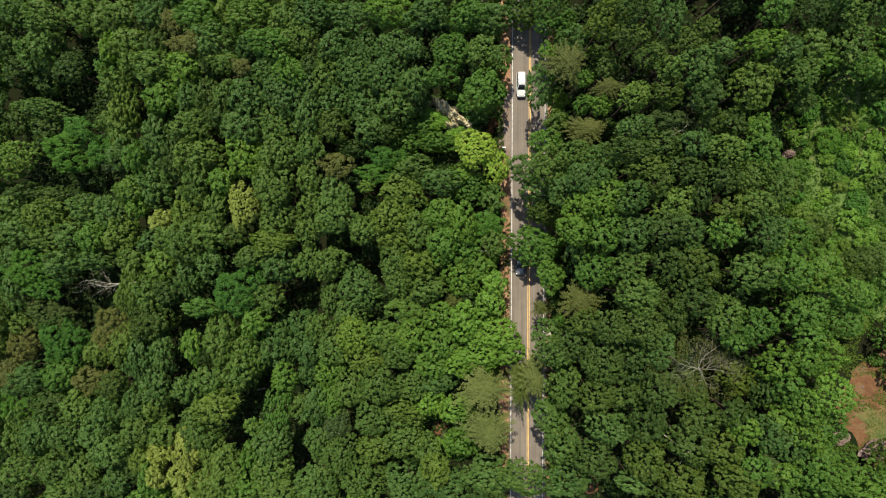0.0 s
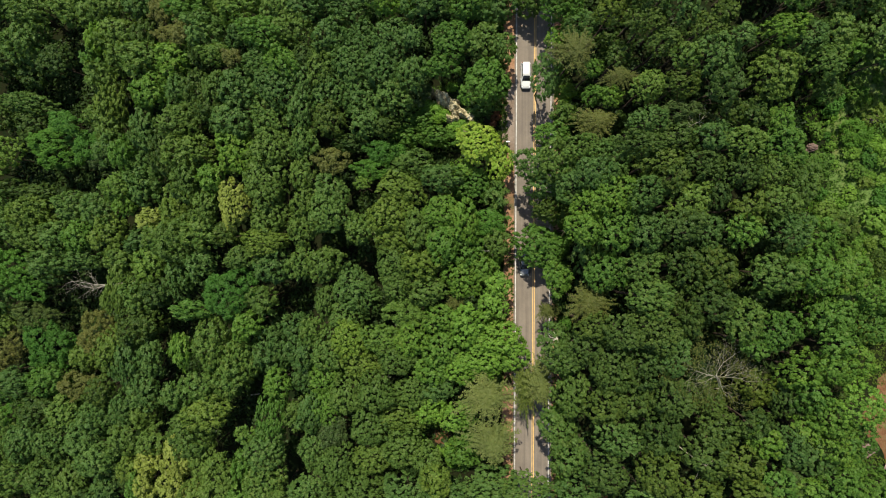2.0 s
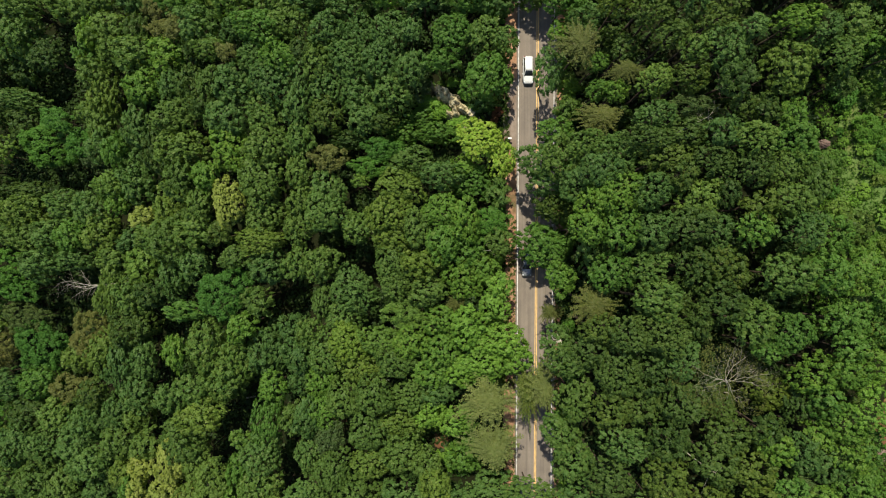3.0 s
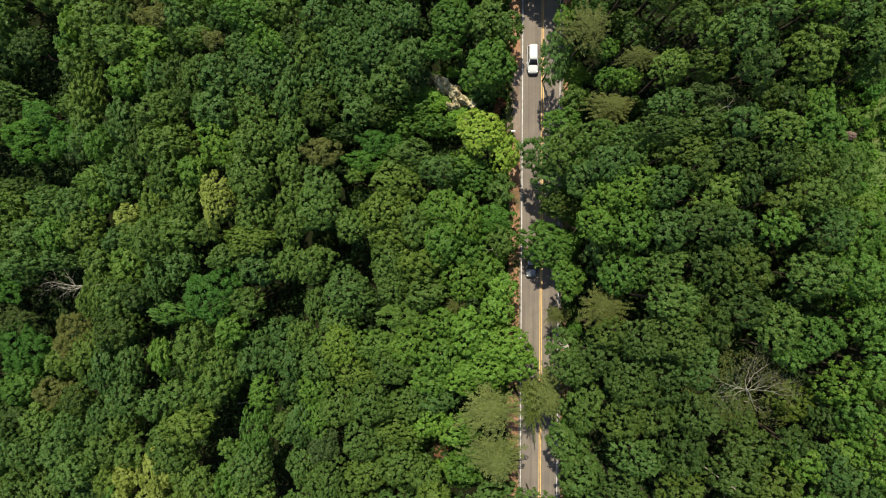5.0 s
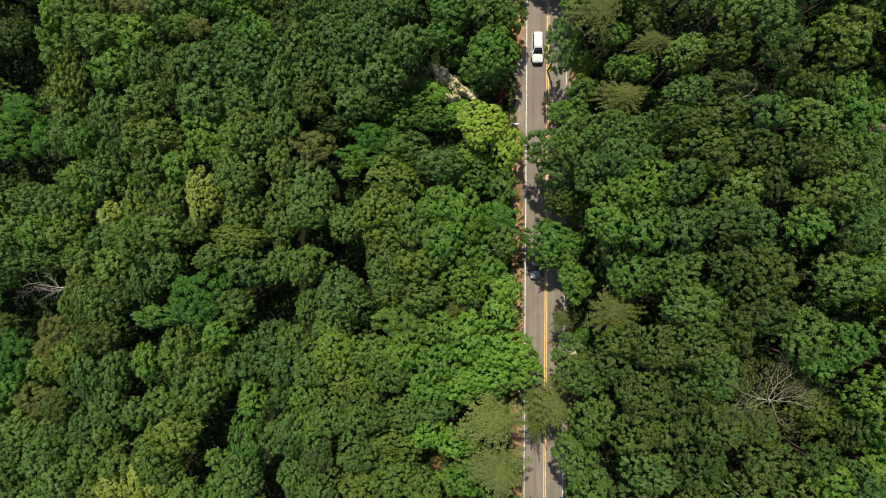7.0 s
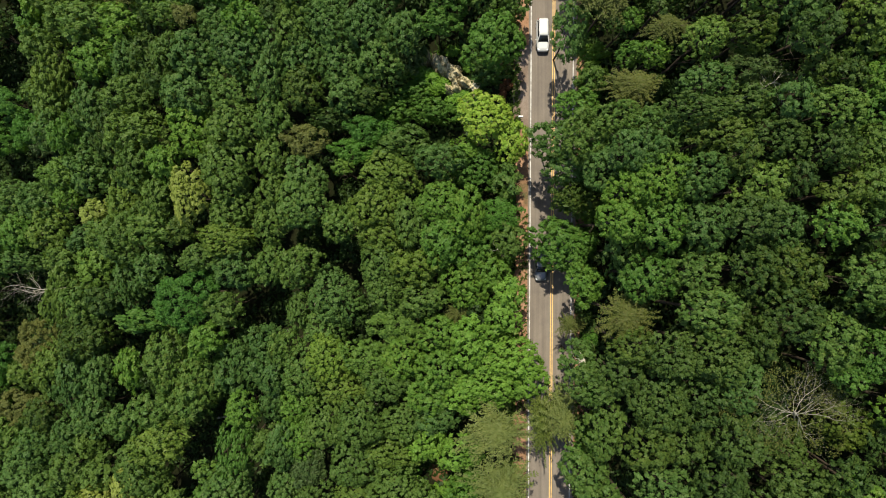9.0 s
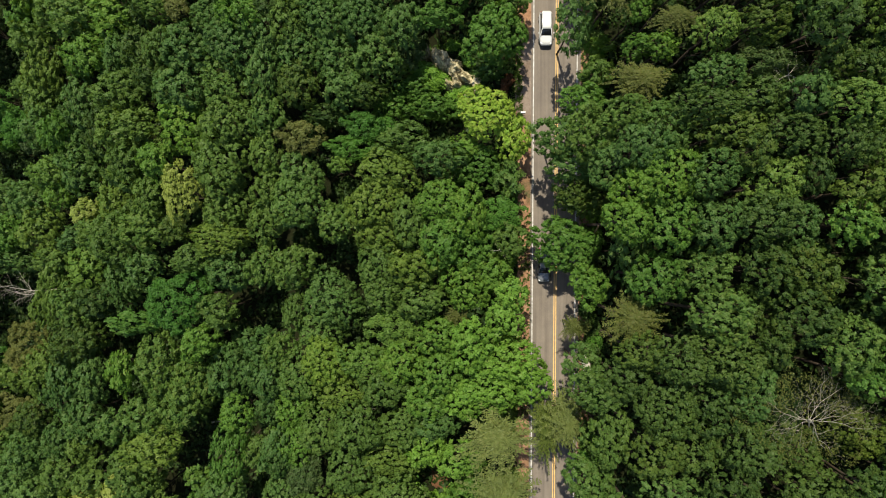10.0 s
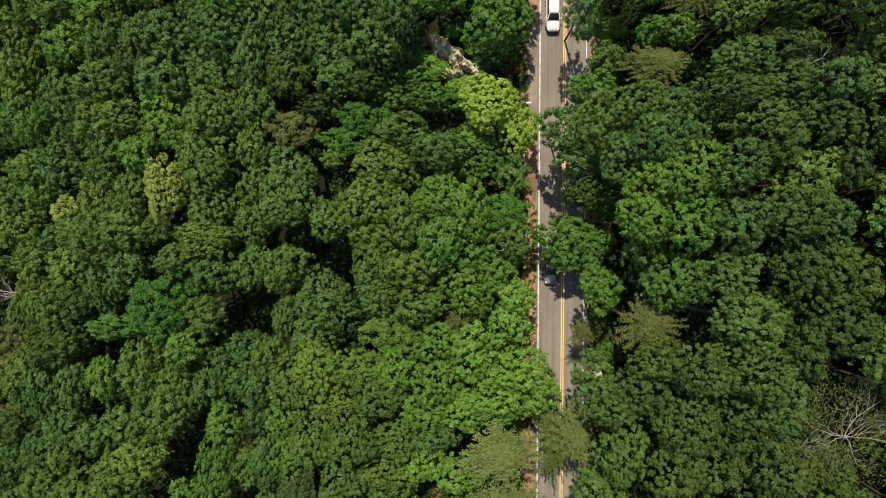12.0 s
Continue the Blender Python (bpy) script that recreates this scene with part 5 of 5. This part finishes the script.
# ---- rocks ----
def rock(x, y, rx, ry, top, material, label, seed, turn=0.0, name="rock", sink=0.5):
    """A weathered block: cleft along flat planes, rough on a smaller scale, bedded in the ground."""
    bm = bmesh.new()
    bmesh.ops.create_icosphere(bm, subdivisions=4, radius=1.0)
    rng = random.Random(seed)
    planes = [(Vector((rng.uniform(-1, 1), rng.uniform(-1, 1), rng.uniform(-0.4, 1))).normalized(), rng.uniform(0.5, 0.85)) for _ in range(18)]
    base = ground(x, y) - sink
    rz = (top - base) / 1.75
    for p in bm.verts:
        c = p.co.copy()
        for nrm, d in planes:
            over = c.dot(nrm) - d
            if over > 0:
                c -= nrm * over * 0.92
        crag = abs(noise.noise(c * 2.6 + Vector((seed, 0, 0))))
        c *= 1 + 0.16 * noise.noise(c * 1.7 + Vector((seed, 0, 0))) - 0.28 * max(0.0, 0.16 - crag) / 0.16 * 0.6 + 0.07 * noise.noise(c * 6.0 + Vector((0, seed, 0))) + 0.04 * noise.noise(c * 13.0 + Vector((0, seed, 0)))
        p.co = (c.x * rx * 1.2, c.y * ry * 1.2, c.z * rz)
    ob = new(name, bm_mesh(name, bm, material))
    ob.location, ob.rotation_euler = (x, y, base + rz * 0.9), (0, 0, radians(turn))
    return tagged(ob, label, "rock")


for i, (x, y, rx, ry, top, turn) in enumerate(((-2.2, 28.6, 0.6, 1.2, -0.6, 40), (-0.1, 27.0, 1.1, 1.9, 0.8, 35), (1.9, 25.7, 1.1, 1.8, 0.6, 50), (3.4, 24.4, 0.9, 1.5, 0.1, 44), (5.2, 23.2, 0.8, 1.5, 0.0, 55),
                                               (1.0, 23.7, 0.8, 1.7, -1.0, 42), (3.3, 22.0, 0.8, 1.4, -1.0, 48), (-1.2, 25.9, 0.7, 1.2, -1.4, 42))):
    rock(x, y, rx, ry, top, ROCK, "pale cream rock outcrop with dark clefts", 20 + i, turn)
for x, y, r in ((-0.6, 24.0, 1.1), (3.9, 26.2, 0.8), (-2.8, 25.6, 1.4), (5.4, 21.2, 1.0), (1.6, 29.0, 1.0)):
    tree(x, y, ground(x, y) + r * 1.6 + 1.2, r, FINE, BUSH if r < 1.15 else FRESH, "leafy green bush growing among the rocks", "bush", 0.8, "bush", "bushes among the rocks")
blocks = random.Random(17)
for i in range(12):
    d = blocks.random()
    x, y = -2.5 + 8.2 * d + blocks.uniform(-1.2, 0.9), 28.9 - 6.3 * d + blocks.uniform(-1.6, 0.9)
    rock(x, y, blocks.uniform(0.35, 0.75), blocks.uniform(0.5, 1.0), 0.6 - 1.0 * d + blocks.uniform(-0.9, 0.3), ROCK, "small cream block broken from the rock outcrop", 100 + i, blocks.uniform(20, 70))
rock(62.9, -29.9, 1.7, 1.1, ground(62.9, -29.9) + 0.8, ROCK_RED, "flat reddish brown boulder beside the clearing", 41, 10, "boulder")
rock(68.3, -31.5, 3.9, 1.9, ground(68.3, -31.5) + 1.2, ROCK_RED, "large flat grey and red boulder beside the clearing", 42, 14, "boulder")
rock(68.6, 24.2, 1.0, 1.1, ground(68.6, 24.2) + 1.6, ROCK_RED, "pinkish boulder among bushes", 43, 0, "boulder")
rock(62.4, 18.7, 0.9, 0.7, ground(62.4, 18.7) + 1.5, ROCK_RED, "grey boulder among bushes", 44, 20, "boulder")
rock(54.9, 15.1, 1.0, 0.8, ground(54.9, 15.1) + 2.0, ROCK_RED, "brown boulder among bushes", 45, 60, "boulder")
stones = random.Random(6)
for i in range(16):
    x, y = stones.uniform(65.5, 72), stones.uniform(-25, -17)
    rock(x, y, stones.uniform(0.15, 0.4), stones.uniform(0.15, 0.35), ground(x, y) + stones.uniform(0.12, 0.25), ROCK_RED, "small reddish stone lying on red dirt", 60 + i, stones.uniform(0, 180), "stone", 0.1)
for x, y, r in ((71.0, -17.5, 1.8), (67.2, -17.2, 1.0), (72.0, -25.5, 1.3), (69.5, -21.5, 0.7)):
    tree(x, y, ground(x, y) + r * 1.2, r, CROWNS, MAPLE, "dark green shrub growing on the dirt clearing", "bush", 0.8, "bush", "bushes in the clearing")


# ---- vehicles and roadside ----
def plain(name, colour, rough, metal=0.0, coat=0.0):
    m, n, l = mat(name)
    b = node(n, "ShaderNodeBsdfPrincipled", Roughness=rough, Metallic=metal)
    b.inputs["Base Color"].default_value = (*colour, 1)
    b.inputs["Coat Weight"].default_value = coat
    l.new(b.outputs[0], n.new("ShaderNodeOutputMaterial").inputs[0])
    return m


WHITE_PAINT = plain("white car paint", (0.50, 0.50, 0.49), 0.35, 0.0, 0.6)
DARK_PAINT = plain("grey car paint", (0.16, 0.165, 0.17), 0.3, 0.3, 0.6)
DARK_GLASS = plain("tinted car glass", (0.012, 0.014, 0.016), 0.08)
RUBBER = plain("tyre rubber", (0.02, 0.02, 0.02), 0.8)
ALLOY = plain("alloy rim", (0.5, 0.5, 0.5), 0.35, 0.9)
TRIM = plain("black plastic trim", (0.02, 0.02, 0.022), 0.6)
LENS = plain("headlight lens", (0.75, 0.77, 0.8), 0.1)
RED_LENS = plain("tail light lens", (0.35, 0.02, 0.02), 0.2)
SIGN_WHITE = plain("white sign sheet", (0.8, 0.8, 0.78), 0.5)
STEEL = plain("galvanised steel", (0.42, 0.43, 0.43), 0.5, 0.8)


def box(bm, x0, x1, y0, y1, z0, z1, top=(0, 0, 0, 0)):
    """A box whose upper face is drawn in by top: left, right, rear, front."""
    a, b, c, d = top
    v = [bm.verts.new(p) for p in ((x0, y0, z0), (x1, y0, z0), (x1, y1, z0), (x0, y1, z0),
                                   (x0 + a, y0 + c, z1), (x1 - b, y0 + c, z1), (x1 - b, y1 - d, z1), (x0 + a, y1 - d, z1))]
    for q in ((3, 2, 1, 0), (4, 5, 6, 7), (0, 1, 5, 4), (1, 2, 6, 5), (2, 3, 7, 6), (3, 0, 4, 7)):
        bm.faces.new([v[i] for i in q])
    return v


def bevelled(bm, width, segments=3):
    bmesh.ops.bevel(bm, geom=list(bm.edges), offset=width, segments=segments, profile=0.6, affect="EDGES")
    return bm


def car_part(name, parent, material, boxes, width=0.04, label="", smooth=True, nose=0.22):
    bm = bmesh.new()
    for b in boxes:
        box(bm, *b)
    bevelled(bm, width, 4)
    for p in bm.verts:
        p.co.x *= 1 - nose * max(0.0, abs(p.co.y) - 1.5) ** 2
    return part(name, bm_mesh(name, bm, material, smooth), parent, label)


def shell(rings, material, name, parent, label="", sides=20, power=3.0):
    """A smooth closed body lofted through cross-sections: station, half width, floor, top, and how much the top draws in."""
    v, f = [], []
    for y, half, z0, z1, tuck in rings:
        for i in range(sides):
            a = 2 * math.pi * (i + 0.5) / sides
            c, s = math.cos(a), math.sin(a)
            x = math.copysign(abs(c) ** (2 / power), c)
            z = math.copysign(abs(s) ** (2 / power), s)
            h = (z + 1) / 2
            v.append((half * x * (1 - tuck * h * h), y, z0 + (z1 - z0) * h))
    n = len(rings)
    for j in range(n - 1):
        for i in range(sides):
            k = (i + 1) % sides
            f.append((j * sides + i, j * sides + k, (j + 1) * sides + k, (j + 1) * sides + i))
    f.append(tuple(range(sides - 1, -1, -1)))
    f.append(tuple((n - 1) * sides + i for i in range(sides)))
    return part(name, mesh_of(name, v, f, material, True), parent, label)


def panel(name, parent, material, corners, thick=0.02, label=""):
    """A thin sheet over four corners, proud of what lies under it."""
    p = [Vector(c) for c in corners]
    nrm = (p[1] - p[0]).cross(p[3] - p[0]).normalized()
    if nrm.z < 0:
        nrm = -nrm
    v = [q + nrm * thick for q in p] + [q - nrm * 0.01 for q in p]
    f = [(0, 1, 2, 3), (7, 6, 5, 4)] + [(i, i + 4, (i + 1) % 4 + 4, (i + 1) % 4) for i in range(4)]
    return part(name, mesh_of(name, v, f, material), parent, label)


def car(x, y, turn, paint, label, length=4.8, width=1.9, height=1.72, name="car"):
    """An estate-bodied car; its front points to +y before it is turned."""
    t = new(name)
    t.location, t.rotation_euler = (x, y, road_z(y)), (0.05 * (1 if turn else -1), 0, radians(turn))
    tagged(t, label, "car", "cars on the road")
    l, w, h = length / 2, width / 2, height
    belt = 0.58 * h
    shell([(-l, w * 0.80, 0.36, belt - 0.10, 0.10), (-l + 0.10, w * 0.93, 0.30, belt, 0.10), (-l + 0.45, w, 0.26, belt + 0.02, 0.08), (0.0, w, 0.25, belt + 0.02, 0.08), (l - 1.4, w, 0.26, belt, 0.08),
           (l - 0.75, w * 0.97, 0.27, belt - 0.05, 0.10), (l - 0.3, w * 0.90, 0.29, belt - 0.13, 0.13), (l - 0.07, w * 0.78, 0.34, belt - 0.24, 0.16), (l, w * 0.64, 0.40, belt - 0.36, 0.18)], paint, "body", t)
    shell([(-l + 0.07, w * 0.74, belt - 0.12, belt + 0.10, 0.1), (-l + 0.22, w * 0.86, belt - 0.12, h - 0.18, 0.16), (-l + 0.45, w * 0.90, belt - 0.12, h - 0.07, 0.2), (-0.2, w * 0.91, belt - 0.12, h - 0.05, 0.2),
           (l - 2.05, w * 0.91, belt - 0.12, h - 0.09, 0.2), (l - 1.7, w * 0.90, belt - 0.12, h - 0.26, 0.17), (l - 1.22, w * 0.84, belt - 0.12, belt + 0.02, 0.1)], DARK_GLASS, "cabin_glass", t, "tinted windows all round")
    shell([(-l + 0.20, w * 0.60, h - 0.13, h - 0.06, 0.05), (-l + 0.42, w * 0.73, h - 0.12, h - 0.01, 0.05), (-0.3, w * 0.75, h - 0.12, h, 0.05), (l - 2.2, w * 0.73, h - 0.13, h - 0.03, 0.05), (l - 1.95, w * 0.64, h - 0.16, h - 0.10, 0.05)], paint, "roof", t)
    panel("bonnet", t, paint, [(-w * 0.70, l - 1.22, belt + 0.0), (w * 0.70, l - 1.22, belt + 0.0), (w * 0.60, l - 0.35, belt - 0.13), (-w * 0.60, l - 0.35, belt - 0.13)])
    for s in (-1, 1):
        v, f = [], []
        tube(v, f, (s * w * 0.84, l - 1.2, belt - 0.02), (s * w * 0.66, l - 2.0, h - 0.08), 0.05, 0.05, 7)
        part("windscreen_pillar", mesh_of("windscreen_pillar", v, f, paint, True), t)
        v, f = [], []
        tube(v, f, (s * w * 0.86, -l + 0.30, belt - 0.02), (s * w * 0.68, -l + 0.48, h - 0.07), 0.07, 0.06, 7)
        part("rear_pillar", mesh_of("rear_pillar", v, f, paint, True), t)
        v, f = [], []
        tube(v, f, (s * w * 0.64, -l + 0.5, h), (s * w * 0.64, l - 2.2, h), 0.022, 0.022, 6)
        part("roof_rail", mesh_of("roof_rail", v, f, TRIM, True), t)
        car_part("wing_mirror", t, paint, [(s * (w + 0.09) - 0.09, s * (w + 0.09) + 0.09, l - 1.62, l - 1.5, belt - 0.02, belt + 0.11)], 0.03)
        car_part("headlight", t, LENS, [(s * w * 0.72 - 0.15, s * w * 0.72 + 0.15, l - 0.33, l - 0.1, belt - 0.33, belt - 0.19, (0.02, 0.02, 0, 0.1))], 0.02)
        car_part("tail_light", t, RED_LENS, [(s * w * 0.80 - 0.09, s * w * 0.80 + 0.09, -l - 0.01, -l + 0.1, belt - 0.3, belt - 0.04)], 0.02)
        for yy in (-l + 0.85, l - 0.92):
            bm = bmesh.new()
            bmesh.ops.create_cone(bm, cap_ends=True, segments=24, radius1=0.34, radius2=0.34, depth=0.22, matrix=pose(s * (w - 0.10), yy, 0.34, 0, 90, 0))
            wheel = part("wheel", bm_mesh("wheel", bm, RUBBER), t)
            bm = bmesh.new()
            bmesh.ops.create_cone(bm, cap_ends=True, segments=20, radius1=0.23, radius2=0.21, depth=0.05, matrix=pose(s * (w + 0.005), yy, 0.34, 0, 90 * s, 0))
            part("rim", bm_mesh("rim", bm, ALLOY), wheel)
    return t


car(14.35, 30.1, 180, WHITE_PAINT, "white estate car driving along the near lane", 4.6, 1.85, 1.7)
car(14.3, -2.5, 180, DARK_PAINT, "grey car in the shade of an overhanging tree", 4.7, 1.85, 1.5)

# white mailbox beside the lay-by
mailbox = new("mailbox")
mailbox.location = (11.2, 18.6, road_z(18.6))
tagged(mailbox, "white mailbox on a wooden post by the road", "mailbox")
v, f = [], []
tube(v, f, (0, 0, -0.3), (0, 0, 1.1), 0.06, 0.055, 8)
part("post", mesh_of("post", v, f, BARK, True), mailbox)
bm = bmesh.new()
box(bm, -0.32, 0.32, -0.16, 0.16, 1.08, 1.42, (0.0, 0.0, 0.07, 0.07))
part("box", bm_mesh("box", bevelled(bm, 0.05, 3), SIGN_WHITE, True), mailbox, "white metal box")
bm = bmesh.new()
box(bm, 0.315, 0.335, -0.13, 0.13, 1.12, 1.36)
part("door", bm_mesh("door", bevelled(bm, 0.008, 2), STEEL), mailbox)


# ---- the forest beyond the walk ----
rim = random.Random(23)
ring = [crown_mesh("ring_crown", 4.2, 120 + k, 1.55, 8, (0.70, 0.46)) for k in range(3)]
ring_v = [np.array([p.co[:] for p in me.vertices]) for me in ring]
ring_f = [[tuple(p.vertices) for p in me.polygons] for me in ring]
fv, ff, near = [], [], list(STANDING)
made = 0
for _ in range(9000):
    x, y = rim.uniform(-165, 125), rim.uniform(-100, 100)
    r = rim.uniform(3.4, 4.8)
    if (abs(y) < 0.40 * (101 - ground(x, 0)) and -120 < x < 66) or open_land(x - r * 0.8, y) or open_land(x + r * 0.8, y):
        continue
    if any((x - a) ** 2 + (y - b) ** 2 < (0.75 * (r + c)) ** 2 for a, b, c in near):
        continue
    near.append((x, y, r))
    k, a = rim.randrange(3), rim.uniform(0, 6.28)
    turn = np.array(((math.cos(a), -math.sin(a), 0), (math.sin(a), math.cos(a), 0), (0, 0, 1)))
    top = ground(x, y) + rim.uniform(14, 18)
    k0 = len(fv)
    fv.extend(ring_v[k] @ turn.T * (r / 4.2) + np.array((x, y, top - 0.95 * r)))
    ff.extend([tuple(k0 + j for j in q) for q in ring_f[k]])
    tube(fv, ff, (x, y, ground(x, y) - 0.3), (x, y, top - r), 0.28, 0.16, 7)
    made += 1
    if made > 520:
        break
fv = [tuple(p) for p in fv]
tagged(new("forest", mesh_of("forest", fv, ff, OAK)), "continuous broadleaf forest on the mountainside", "forest", kind="stuff")

f_rng = np.random.default_rng(5)
far = [crown_mesh("far_crown", 4.6, 170 + k, 3.1, 3, (1.5, 1.0), 0.9, 0.3, 0.6, 0.75) for k in range(3)]
far_v = [np.array([p.co[:] for p in me.vertices]) for me in far]
far_f = [[tuple(p.vertices) for p in me.polygons] for me in far]
fv, ff = [], []
for _ in range(1100):
    a, d = f_rng.uniform(0, 6.28), 100 + 420 * f_rng.random() ** 1.4
    x, y = d * math.cos(a) * 1.2 - 20, d * math.sin(a)
    if 5 < x < 26 or (-160 < x < 120 and abs(y) < 95):
        continue
    r, k, b = f_rng.uniform(1.0, 1.7), int(f_rng.integers(3)), f_rng.uniform(0, 6.28)
    turn = np.array(((math.cos(b), -math.sin(b), 0), (math.sin(b), math.cos(b), 0), (0, 0, 1)))
    k0 = len(fv)
    fv.extend(far_v[k] @ turn.T * r + np.array((x, y, ground(x, y) + f_rng.uniform(8, 12))))
    ff.extend([tuple(k0 + j for j in f) for f in far_f[k]])
tagged(new("far_woods", mesh_of("far_woods", fv, ff, DARK_OAK)), "distant forest canopy over the mountainside", "forest", kind="stuff")
